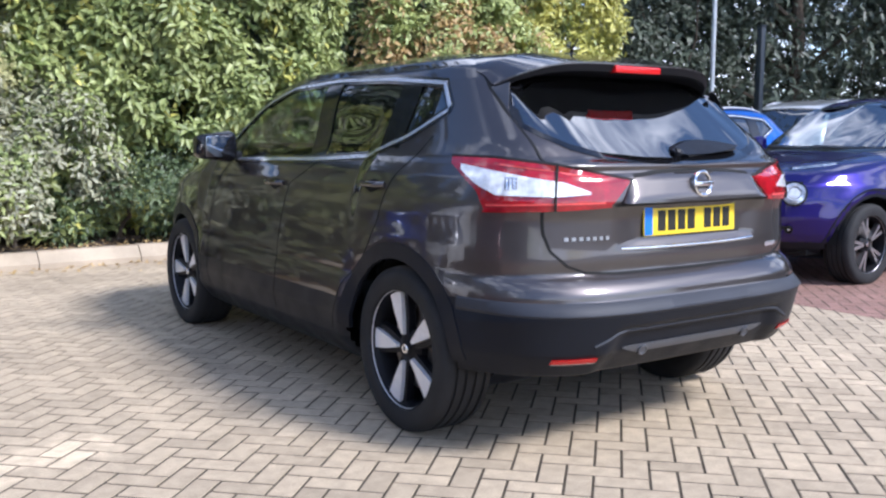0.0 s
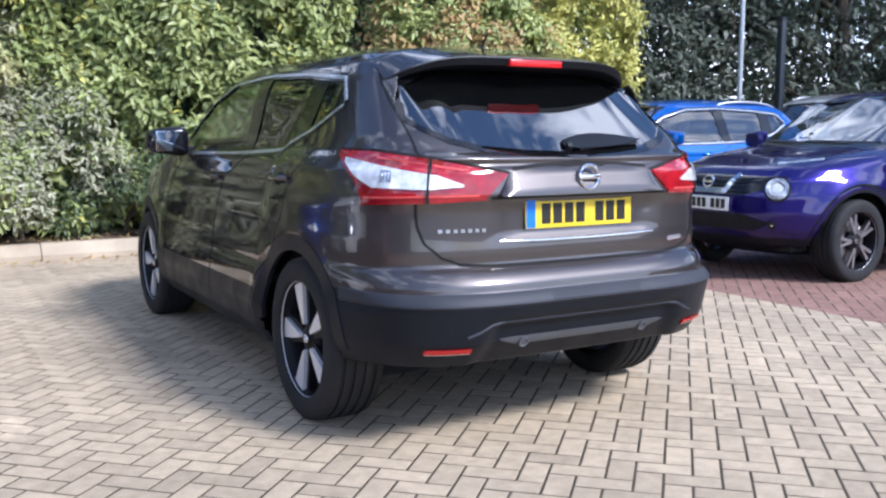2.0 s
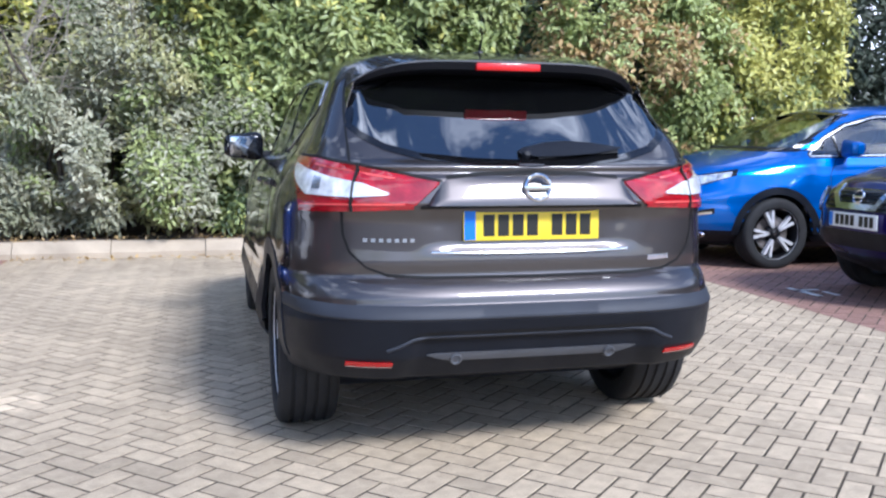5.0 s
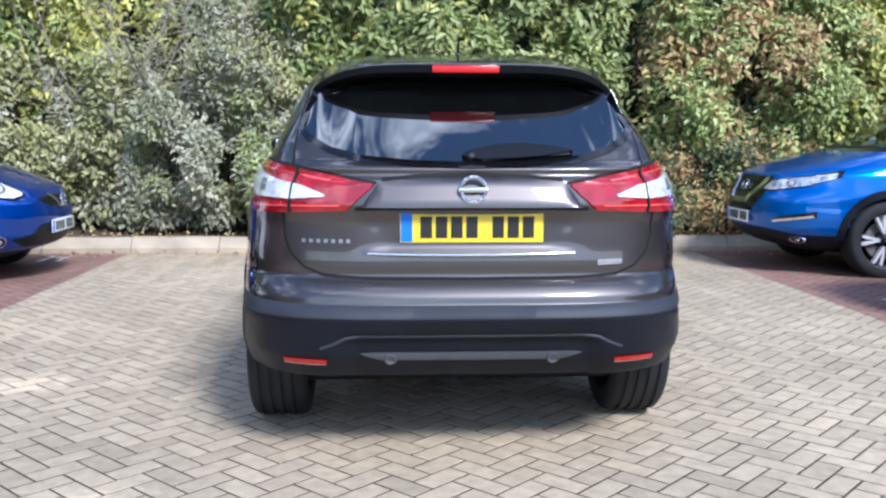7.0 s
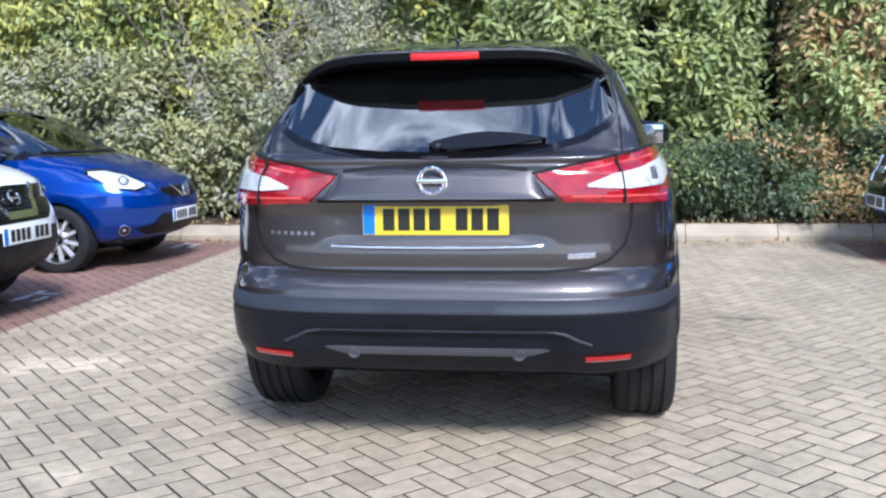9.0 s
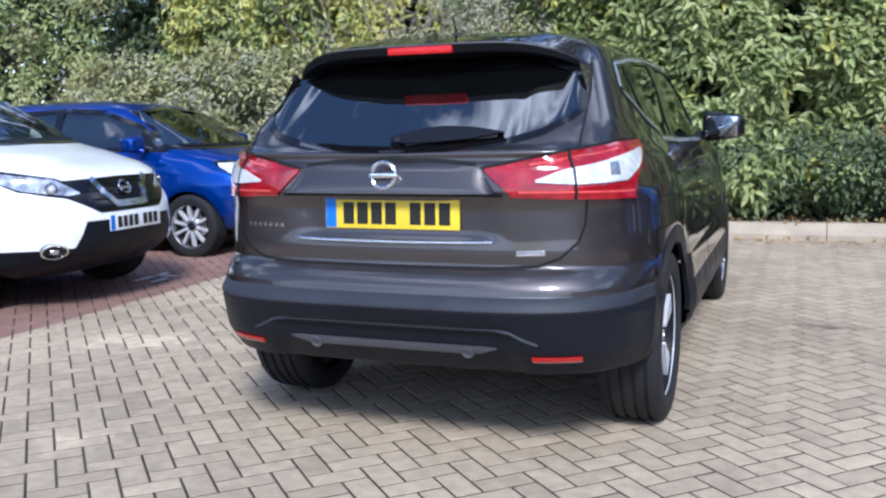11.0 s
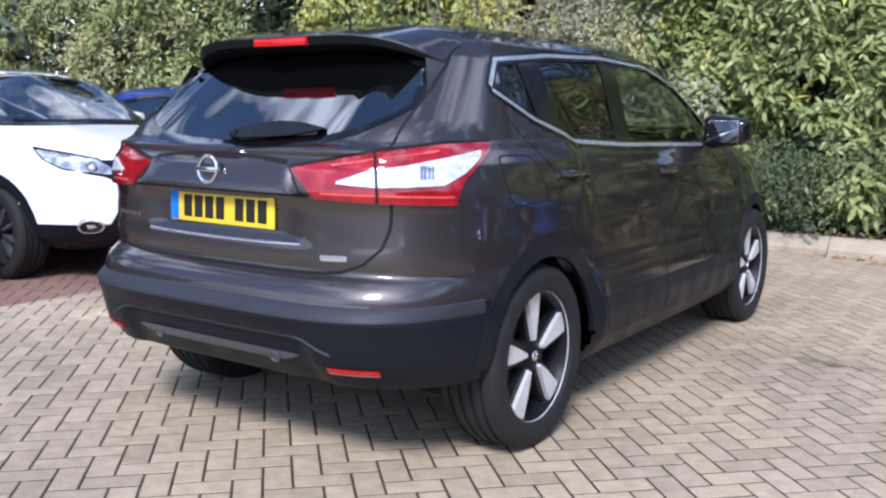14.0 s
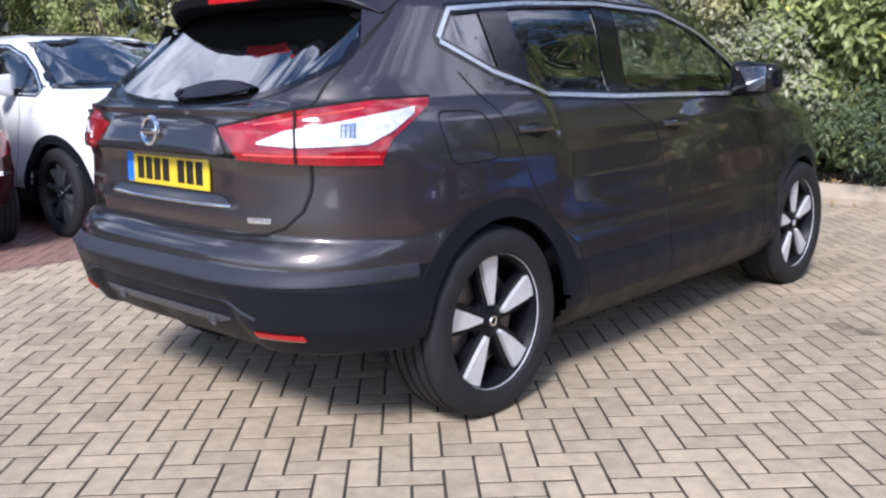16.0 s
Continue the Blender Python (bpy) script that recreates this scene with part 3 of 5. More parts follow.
def seat(car, x, y, width, back=0.62):
    bm = bmesh.new()
    box(bm, (x - width / 2, y - 0.25, 0.42), (x + width / 2, y + 0.28, 0.62), 0.06, 3)
    r = bmesh.new()
    box(r, (-width / 2, -0.07, 0.0), (width / 2, 0.07, back), 0.06, 3)
    box(r, (-0.13, -0.045, back + 0.02), (0.13, 0.045, back + 0.19), 0.04, 3)
    r.transform(Matrix.Translation((x, y - 0.24, 0.56)) @ Matrix.Rotation(radians(14), 4, "X"))
    me = bpy.data.meshes.new("back")
    r.to_mesh(me)
    r.free()
    bm.from_mesh(me)
    part("seat", bm, SEAT_CLOTH, car)


def mirror(car, s, x, y, z, cap, size=1.0):
    """A door mirror: a rounded housing on an arm, its glass turned a little to the driver."""
    bm = boxed((-0.118, -0.060, -0.088), (0.118, 0.075, 0.088), 0.045, 4)
    for v in bm.verts:
        v.co.x *= 1.0 - 0.18 * (v.co.y > 0.04)
        v.co.z *= 1.0 - 0.22 * (v.co.x * s > 0.05)
    bm.transform(Matrix.Translation((s * x, y, z)) @ Matrix.Scale(size, 4))
    m = part("door_mirror", bm, cap, car)
    g = boxed((-0.082, -0.003, -0.058), (0.082, 0.003, 0.058), 0.003)
    g.transform(Matrix.Translation((s * x, y - 0.062 * size, z)) @ Matrix.Rotation(radians(-9 if s > 0 else 9), 4, "Z") @ Matrix.Rotation(radians(5), 4, "X") @ Matrix.Scale(size, 4))
    part("mirror_glass", g, MIRROR, m, "mirror glass")
    a = tube([(s * (x - 0.16), y + 0.03, z - 0.055), (s * (x - 0.05), y + 0.02, z - 0.045)], 0.026 * size)
    part("mirror_arm", a, BLACK_PLASTIC, m)


def door_handle(car, shell, s, y, z, material):
    """A pull bar over a shallow dark cup."""
    v = side_view(s)
    cup = shell.patch(v, [(y - 0.07, z - 0.012), (y, z - 0.032), (y + 0.07, z - 0.012)], [(y - 0.07, z + 0.012), (y, z + 0.026), (y + 0.07, z + 0.012)], 10, 3, 0.001, 0.004)
    h = part("door_handle", cup, GAP_BLACK, car)
    pts = [shell.on(v, y - 0.105 + 0.21 * t, z + 0.004, (0.006, 0.026, 0.030, 0.030, 0.026, 0.006)[i]) for i, t in enumerate((0, 0.14, 0.35, 0.65, 0.86, 1))]
    bar = tube(pts, 0.0125, 8)
    part("grip", bar, material, h)


def arch_line(yw, zw, r, low, n=20):
    """An arch over a wheel, from the height low up and over and down again."""
    a = math.asin(max(-1.0, min(1.0, (low - zw) / r)))
    return [(yw - r * math.cos(t), zw + r * math.sin(t)) for t in [a + (math.pi - 2 * a) * k / n for k in range(n + 1)]]


def window(car, shell, view, lower, upper, material, name, lift=-0.006, columns=20, rows=8):
    pane = part(name, shell.patch(view, lower, upper, columns, rows, lift, 0.004, 6 if name == "rear_window" else 4), material, car)
    pane.visible_shadow = False
    return pane


def cut_line(line, a0, a1, n=12):
    """The stretch of a line of (across, height) between a0 and a1."""
    xs, zs = zip(*line)
    return [(a0 + (a1 - a0) * k / n, float(np.interp(a0 + (a1 - a0) * k / n, xs, zs))) for k in range(n + 1)]


def car_shell(c, levels, across):
    wb, zw = c["wheelbase"], c["wheel"][0]

    def shaped(p):
        s, ax = (1 if p.x > 0 else -1), abs(p.x)
        if ax > 0.45:
            d = c["haunch"] * bell(p.y, -0.05, 0.5) * bell(p.z, c["belt"] - 0.1, 0.14)
            d -= c.get("waist", 0.016) * bell(p.z, c["belt"] - 0.32, 0.12) * step(p.y, 0.3, 0.8) * (1 - step(p.y, wb - 0.75, wb - 0.35))
            d += 0.007 * bell(p.z, c["belt"] - 0.10, 0.03) * step(p.y, 0.2, 0.8) * (1 - step(p.y, wb - 0.2, wb + 0.3))
            d += c.get("tumble", 0.0) * max(-0.7, min(1.0, (0.74 - p.z) / 0.32)) * (1 - step(p.z, 1.12, 1.40)) * step(p.y, 0.30, 0.45) * (1 - step(p.y, wb - 0.45, wb - 0.30))
            if c.get("recess"):
                d += (0.006 * (1 - step(p.z, 0.70, 0.90)) + 0.007 * step(p.z, 0.30, 0.38) * (1 - step(p.z, 0.43, 0.58))) * step(-p.y, 0.12, 0.36)
            else:
                d -= 0.030 * (1 - step(p.z, 0.33, 0.56)) * step(-p.y, 0.18, 0.36)
            for yw in (0, wb):
                d += c["flare"] * bell(math.hypot(p.y - yw, p.z - zw), c["arch"] + 0.035, 0.085)
            p.x += s * d * step(ax, 0.45, 0.6)
        if p.z < 0.335 and p.y < -0.1:
            p.z = 0.335 - (0.335 - p.z) * (1 - 0.88 * step(-p.y, 0.22, 0.40))
        if p.y < -0.3 and c.get("recess"):
            p.y += 0.030 * (1 - step(ax, 0.41 - 0.25 * (p.z - 0.42), 0.50 - 0.25 * (p.z - 0.42))) * (1 - step(p.z, 0.488, 0.522)) * step(-p.y, 0.5, 0.7)
            depth = (1 - step(ax, 0.27 + 0.05 * step(p.z, 0.78, 0.95), 0.44)) * step(p.z, 0.778, 0.822) * (1 - step(p.z, 0.945, 0.962))
            p.y += 0.020 * depth
            p.z -= 0.040 * bell(p.z, 0.60, 0.10) * step(p.y, -0.83, -0.45)
        return p

    return Shell(c["rows"], levels, across, c.get("round_rear", ((3.4, 4.6), (5.0, 5.0))), c.get("round_front", ((2.7, 3.4), (2.7, 3.4))), c.get("soften", 8.0), shaped)


def build_car(name, m, label, c, coat, levels=90, across=110, group="parked cars"):
    """A car from its spec: skin, glass, trim, wheels and seats. Its y axis runs ahead from the rear axle."""
    car = thing(name, m, label, "car", group)
    shell = car_shell(c, levels, across)
    wb, (radius, rim, style, face, pocket) = c["wheelbase"], c["wheel"]
    zw, arch = radius - 0.004, c["arch"]
    lower, upper = c["side_lower"], c["side_upper"]
    side = lower + upper[::-1]
    rear = c["rear_lower"] + c["rear_upper"][::-1]
    screen = c["screen_lower"] + c["screen_upper"][::-1]
    black_rear, black_front, sill = c["black"]

    def open_here(p):
        if abs(p.x) > 0.45 and any(math.hypot(p.y - yw, p.z - zw) < arch for yw in (0, wb)):
            return True
        if p.z < c["belt"] - 0.05:
            return False
        if abs(p.x) > 0.40 and inside(p.y, p.z, side):
            return True
        if p.y < 0.15 and inside(p.x, p.z, rear):
            return True
        return p.y > 0.8 and inside(p.x, p.z, screen)

    def is_black(p):
        return p.z < (black_rear if p.y < -0.2 else black_front if p.y > wb + 0.2 else sill)

    lines = [sorted((z, y) for y, z in line) for line in c["shuts"]]

    def edge(line, z):
        return float(np.interp(z, [q[0] for q in line], [q[1] for q in line]))

    def panel(p):
        """Which painted panel a place of the skin belongs to."""
        if abs(p.x) > 0.55 and p.z < c["belt"] + 0.02 and edge(lines[0], p.z) < p.y < edge(lines[-1], p.z):
            second = edge(lines[1], p.z) if len(lines) > 2 else -9.0
            return ("front_door" if p.y > second else "rear_door", p.x > 0)
        if c.get("recess") and p.y < -0.3 and p.z > 0.70 and abs(p.x) < np.interp(p.z, (0.70, 0.711, 0.737, 0.79, 0.85, 0.945, 1.22), (0.40, 0.535, 0.605, 0.660, 0.680, 0.686, 0.640)):
            return ("tailgate", False)
        if c.get("dark_roof") and p.z > 1.535 and abs(p.x) < 0.44:
            return ("roof_panel", False)
        return ("body", False)

    painted = {}
    for q in shell.centres:
        if not open_here(q) and not is_black(q):
            painted.setdefault(panel(q), set()).add(tuple(q))
    for (kind, _), places in sorted(painted.items()):
        part(kind, shell.piece(lambda q: tuple(q) in places), GLOSS_BLACK if kind == "roof_panel" else coat, car)
    part("rear_bumper", shell.piece(lambda p: not open_here(p) and is_black(p) and p.y < -0.2), BLACK_PLASTIC, car, "unpainted black plastic rear bumper")
    part("front_bumper", shell.piece(lambda p: not open_here(p) and is_black(p) and p.y > wb + 0.2), BLACK_PLASTIC, car)
    part("sill", shell.piece(lambda p: not open_here(p) and is_black(p) and -0.2 <= p.y <= wb + 0.2), BLACK_PLASTIC, car)

    for s in (1, -1):
        v = side_view(s)
        for yw in (0, wb):
            part("wheel_arch_trim", shell.strip(v, arch_line(yw, zw, arch + c["trim"] / 2 - 0.010, 0.37 if c.get("recess") else sill - 0.005), c["trim"], c.get("lift", 0.007), sink=0.02), BLACK_PLASTIC if c["dark_arch"] else coat, car)
            well = bmesh.new()
            line = arch_line(yw, zw, arch + 0.012, 0.345, 18)
            inner, outer = [well.verts.new((s * 0.52, y, z)) for y, z in line], [well.verts.new((s * (c["half"] - 0.080), y, z)) for y, z in line]
            for i in range(len(line) - 1):
                well.faces.new((inner[i], inner[i + 1], outer[i + 1], outer[i]))
            well.faces.new(inner)
            part("wheel_arch_liner", well, GAP_BLACK, car)
            wheel(car, s * (c["half"] - c.get("inset", 0.020)), yw, radius, c["tyre"], rim, style, face, pocket, s)
        # side glass
        for a0, a1 in c["panes"]:
            window(car, shell, v, cut_line(lower, a0, a1), cut_line(upper, a0, a1), GLASS if a0 > c["clear_from"] else GLASS_DARK, "side_window")
        part("window_frame", shell.strip(v, side, 0.040, 0.0025, True, 0.010, 0.014), GLOSS_BLACK, car)
        for (y0, z0), (y1, z1), w in c["pillars"]:
            part("pillar_trim", shell.strip(v, [(y0, z0), (y1, z1)], w, 0.001, sink=0.002), GLOSS_BLACK, car)
        if c["bright"]:
            part("window_trim", shell.strip(v, lower, 0.016, 0.006), c["bright"], car, "bright window trim")
            part("window_trim", shell.strip(v, upper, 0.015, 0.006), c["bright"], car, "bright window trim")
        for line in c["shuts"]:
            part("shut_line", shell.strip(v, line, 0.007, 0.0012, sink=0.003), GAP_BLACK, car)
        for y, z in c["handles"]:
            door_handle(car, shell, s, y, z, coat)
        mirror(car, s, *c["mirror"], c.get("mirror_cap", coat))
        seat(car, s * 0.37, wb - 1.25, 0.50)
    seat(car, 0.0, 0.42, 1.20, 0.55)
    part("dashboard", boxed((-0.66, wb - 0.72, 0.55), (0.66, wb - 0.35, 0.98), 0.10, 3), SEAT_CLOTH, car)
    part("floor_pan", boxed((-0.60, -0.20, 0.24), (0.60, wb + 0.50, 0.30), 0.01), GAP_BLACK, car)
    window(car, shell, REAR, c["rear_lower"], c["rear_upper"], GLASS_REAR, "rear_window", -0.003, 60, 14)
    part("rear_window_frame", shell.strip(REAR, rear, 0.024, 0.0035, True, 0.008, 0.014), GLOSS_BLACK, car)
    window(car, shell, FRONT, c["screen_lower"], c["screen_upper"], GLASS_SCREEN, "windscreen", -0.004, 30, 14)
    part("windscreen_frame", shell.strip(FRONT, screen, 0.045, 0.0005, True, sink=0.012), GLOSS_BLACK, car)
    return car, shell


CROSSOVER = dict(
    rows=[(0.19, -0.45, 3.05, 0.74), (0.24, -0.62, 3.30, 0.81), (0.32, -0.74, 3.45, 0.872), (0.42, -0.815, 3.55, 0.889), (0.52, -0.844, 3.575, 0.8905),
          (0.566, -0.858, 3.575, 0.891), (0.596, -0.842, 3.575, 0.889), (0.611, -0.824, 3.575, 0.886), (0.640, -0.822, 3.57, 0.889), (0.668, -0.803, 3.565, 0.890), (0.694, -0.774, 3.555, 0.890), (0.704, -0.750, 3.55, 0.890), (0.75, -0.756, 3.52, 0.889), (0.80, -0.752, 3.48, 0.888),
          (0.90, -0.752, 3.45, 0.876), (0.96, -0.770, 3.33, 0.862), (1.05, -0.755, 3.02, 0.832), (1.07, -0.728, 2.92, 0.820), (1.095, -0.735, 2.80, 0.803),
          (1.12, -0.672, 2.68, 0.783), (1.30, -0.450, 2.28, 0.703), (1.42, -0.305, 2.00, 0.648), (1.48, -0.225, 1.85, 0.605), (1.52, -0.08, 1.72, 0.55),
          (1.555, 0.10, 1.52, 0.45), (1.58, 0.34, 1.25, 0.30), (1.592, 0.52, 1.00, 0.14), (1.596, 0.62, 0.80, 0.02)],
    wheelbase=2.646, wheel=(0.343, 0.243, "blade", ALLOY, DARK_ALLOY), tyre=0.225, half=0.893, arch=0.380, trim=0.068, flare=0.007, haunch=0.020, belt=1.08,
    soften=4.5, dark_arch=True, bright=TRIM_SILVER, recess=True, clear_from=0.8, tumble=0.038, waist=0.006, lift=0.0045, inset=0.020, round_rear=((4.3, 6.0), (8.0, 7.0)), round_front=((3.1, 4.0), (4.6, 5.0)), black=(0.607, 0.34, 0.50),
    side_lower=[(-0.10, 1.303), (0.12, 1.20), (0.42, 1.113), (0.90, 1.090), (2.26, 1.066)],
    side_upper=[(-0.10, 1.315), (0.0, 1.415), (0.43, 1.452), (0.95, 1.470), (1.45, 1.452), (1.80, 1.365), (2.05, 1.240), (2.26, 1.076)],
    panes=[(-0.09, 0.19), (0.29, 0.93), (0.96, 2.25)],
    pillars=[((0.245, 1.15), (0.240, 1.445), 0.165), ((0.925, 1.085), (0.985, 1.47), 0.150), ((1.93, 1.07), (1.95, 1.28), 0.020)],
    rear_lower=[(-0.632, 1.240), (-0.60, 1.205), (-0.52, 1.160), (-0.40, 1.128), (-0.2, 1.110), (0.0, 1.105), (0.2, 1.110), (0.40, 1.128), (0.52, 1.160), (0.60, 1.205), (0.632, 1.240)],
    rear_upper=[(-0.632, 1.252), (-0.580, 1.375), (-0.44, 1.43), (0.0, 1.45), (0.44, 1.43), (0.580, 1.375), (0.632, 1.252)],
    screen_lower=[(-0.70, 1.125), (0.0, 1.135), (0.70, 1.125)],
    screen_upper=[(-0.70, 1.14), (-0.55, 1.485), (0.0, 1.530), (0.55, 1.485), (0.70, 1.14)],
    shuts=[[(-0.06, 1.20), (0.08, 1.025), (0.146, 0.855), (0.25, 0.70), (0.43, 0.55), (0.50, 0.345)], [(0.86, 1.085), (1.10, 0.96), (1.13, 0.75), (1.12, 0.345)],
           [(1.98, 1.06), (2.08, 0.90), (2.10, 0.62), (2.06, 0.345)]],
    handles=[(0.22, 0.996), (1.26, 0.960)], mirror_cap=GLOSS_BLACK, mirror=(0.918, 1.90, 1.140))


def tail_lamp(car, shell, s):
    """A wrap-round lamp: red lens, clear middle, and the gap where the tailgate parts it."""
    v = rear_corner(s)
    lamp = part("tail_lamp", shell.patch(v, [(-0.283, 1.030), (-0.224, 0.950), (-0.03, 0.941), (0.235, 0.932), (0.258, 0.995), (0.38, 1.100)],
                                         [(-0.283, 1.040), (-0.03, 1.094), (0.20, 1.119), (0.38, 1.123)], 40, 8, 0.010, 0.02), RED_LENS, car, "red and clear tail lamp")
    part("clear_lens", shell.patch(v, [(-0.150, 0.994), (-0.03, 0.985), (0.19, 0.990), (0.27, 1.028), (0.335, 1.078)],
                                   [(-0.150, 1.002), (-0.06, 1.036), (0.08, 1.056), (0.20, 1.076), (0.335, 1.098)], 40, 6, 0.017, 0.010), CLEAR_LENS, lamp, "clear reversing lens")
    part("bulb_cup", shell.patch(v, [(0.11, 1.010), (0.155, 1.010)], [(0.11, 1.052), (0.155, 1.056)], 6, 4, 0.0185, 0.004), LAMP_SILVER, lamp)
    for k in range(4):
        a = 0.112 + 0.0135 * k
        part("bulb_rib", shell.strip(v, [(a, 1.012), (a + 0.001, 1.050)], 0.0035, 0.0200, sink=0.002), SATIN_DARK, lamp)
    for low, high in (((-0.20, 0.962), (0.225, 0.952)), ((-0.16, 1.052), (0.18, 1.098))):
        part("light_guide", shell.strip(v, [low, ((low[0] + high[0]) / 2, (low[1] + high[1]) / 2 + 0.002), high], 0.006, 0.012, sink=0.004), RED_GLOW, lamp)
    part("lamp_edge", shell.strip(v, [(-0.224, 0.947), (-0.03, 0.938), (0.237, 0.929)], 0.007, 0.011), RED_LENS, lamp)
    part("lamp_shadow_gap", shell.strip(v, [(-0.29, 1.043), (-0.03, 1.099), (0.20, 1.124), (0.385, 1.127)], 0.008, 0.003, sink=0.003), GAP_BLACK, lamp)
    part("lamp_split", shell.strip(v, [(-0.028, 0.935), (-0.030, 1.10)], 0.008, 0.0180, sink=0.016), GAP_BLACK, lamp)


def crossover_rear(car, shell, coat):
    """Spoiler, lamps, tailgate trim, wiper and the bumper's fittings."""
    for s in (1, -1):
        tail_lamp(car, shell, s)
        fog = shell.patch(REAR, [(min(s * 0.524, s * 0.682), 0.390), (max(s * 0.524, s * 0.682), 0.390)], [(min(s * 0.524, s * 0.682), 0.408), (max(s * 0.524, s * 0.682), 0.408)], 8, 2, 0.009, 0.016)
        fog = part("rear_reflector", fog, RED_REFLECTOR, car, "red bumper reflector")
        part("reflector_rim", shell.strip(REAR, [(s * 0.526, 0.3885), (s * 0.680, 0.3885)], 0.003, 0.009, sink=0.012), SATIN_SILVER, fog)
        part("parking_sensor", disc(shell, REAR, s * 0.295, 0.412, [(-0.01, 0.023), (0.008, 0.023), (0.010, 0.018), (0.006, 0.012), (0.007, 0.0005)], 20, 0.004), SATIN_DARK, car)
        part("shut_line", shell.strip(REAR, [(s * 0.686, 0.945), (s * 0.680, 0.85), (s * 0.660, 0.79), (s * 0.605, 0.737), (s * 0.535, 0.711), (s * 0.40, 0.703), (0, 0.700)], 0.0080, 0.0035, sink=0.005), GAP_BLACK, car)
        part("shut_line", shell.strip(REAR, [(s * 0.650, 1.100), (s * 0.646, 1.20), (s * 0.634, 1.30), (s * 0.616, 1.38), (s * 0.590, 1.445), (s * 0.572, 1.480)], 0.007, 0.0030, sink=0.005), GAP_BLACK, car)
    # panel between the lamps, with the black slot over it
    garnish = shell.patch(REAR, [(-0.395, 0.958), (0.0, 0.956), (0.395, 0.958)], [(-0.395, 0.962), (-0.335, 1.047), (-0.2, 1.060), (0.0, 1.066), (0.2, 1.060), (0.335, 1.047), (0.395, 0.962)], 60, 6, lambda t: 0.037 - 0.031 * t, 0.05)
    part("tailgate_garnish", garnish, coat, car)
    part("tailgate_slot", shell.strip(REAR, [(-0.325, 1.055), (-0.2, 1.068), (0.0, 1.074), (0.2, 1.068), (0.325, 1.055)], 0.012, 0.002, sink=0.01), GAP_BLACK, car)
    part("garnish_edge", shell.strip(REAR, [(-0.42, 0.950), (0.0, 0.950), (0.42, 0.950)], 0.010, 0.008, sink=0.02), GAP_BLACK, car)
    part("chrome_strip", tube([shell.on(REAR, 0.375 * k / 9, 0.784 + 0.005 * (k / 9) ** 2, 0.004 - 0.010 * (abs(k) / 9) ** 6) for k in range(-9, 10)], 0.0075, 10), CHROME, car, "chrome strip under the number plate")
    roundel(car, shell, REAR, 1.020, 0.051, 0.026)
    number_plate(car, (0, -0.738, 0.883), (0, -1, 0.03), PLATE_YELLOW, False)
    for k in range(7):
        x = -0.614 + 0.027 * k
        part("lettering_bar", shell.patch(REAR, [(x, 0.827), (x + 0.014, 0.827)], [(x, 0.840), (x + 0.014, 0.840)], 2, 1, 0.003, 0.006), SATIN_SILVER, car)
    part("model_tag", shell.patch(REAR, [(0.462, 0.744), (0.556, 0.747)], [(0.462, 0.762), (0.556, 0.765)], 4, 2, 0.003, 0.006), LAMP_SILVER, car)
    # bumper: pale strip between the sensors, and the shelf under the tailgate
    part("bumper_strip", shell.patch(REAR, [(-0.40, 0.428), (-0.33, 0.404), (0.33, 0.404), (0.40, 0.428)], [(-0.40, 0.432), (-0.36, 0.436), (0.36, 0.436), (0.40, 0.432)], 40, 3, 0.006, 0.02), SATIN_DARK, car)
    # the ledge on the bumper's upper edge, and the rim of its sunk middle; their sky sheen is put into a paler plastic
    lip, last = bmesh.new(), None
    for a in range(-42, 43):
        ring = [lip.verts.new(shell.around(radians(a * 1.7), z, lift)) for z, lift in ((0.560, -0.002), (0.570, 0.0095), (0.578, 0.0120), (0.608, 0.0055), (0.616, -0.004))]
        if last:
            for k in range(4):
                lip.faces.new((last[k], ring[k], ring[k + 1], last[k + 1]))
        last = ring
    part("bumper_lip", lip, LIP_SHEEN_PLASTIC, car)
    part("bumper_rim", tube([shell.on(REAR, a, z, -0.001) for a, z in [(-0.545, 0.452), (-0.50, 0.470), (-0.455, 0.494), (-0.40, 0.502)] + [(-0.30 + 0.1 * k, 0.503) for k in range(7)] + [(0.40, 0.502), (0.455, 0.494), (0.50, 0.470), (0.545, 0.452)]], 0.0075, 8), LIP_SHEEN_PLASTIC, car)
    part("rear_valance", boxed((-0.50, -0.62, 0.31), (0.50, -0.10, 0.345), 0.01), GAP_BLACK, car)
    # spoiler: flush with the roof ahead, hollow below, its ends drawn down as fins beside the glass
    def roof_z(x, y):
        return shell.tree.ray_cast(Vector((x, y, 3)), Vector((0, 0, -1)))[0].z

    skin, under, rows = bmesh.new(), bmesh.new(), []
    for i in range(61):
        t = -1 + i / 30
        b = abs(t) ** 5
        y0, xf = 0.06 - 0.20 * b, 0.596 * t
        front, tail = Vector((xf, y0, roof_z(xf, y0) + 0.003)), Vector((0.606 * t, -0.438 + 0.165 * b, 1.490 - 0.092 * b))
        mid = front.lerp(tail, 0.5) + Vector((0, 0, 0.016 * (1 - b) + 0.006))
        low = tail + Vector((-0.004 * t, 0.014 - 0.008 * b, -0.034 + 0.016 * b))
        root = shell.on(REAR, 0.600 * t, 1.442 - 0.066 * b, -0.004)
        hollow = low.lerp(root, 0.5) + Vector((0, 0, 0.022 * (1 - b)))
        rows.append((front, front.lerp(mid, 0.5) + Vector((0, 0, 0.003)), mid, tail + Vector((0, 0.020, 0.004)), tail, tail + Vector((0, 0, -0.006)), low, hollow, root))
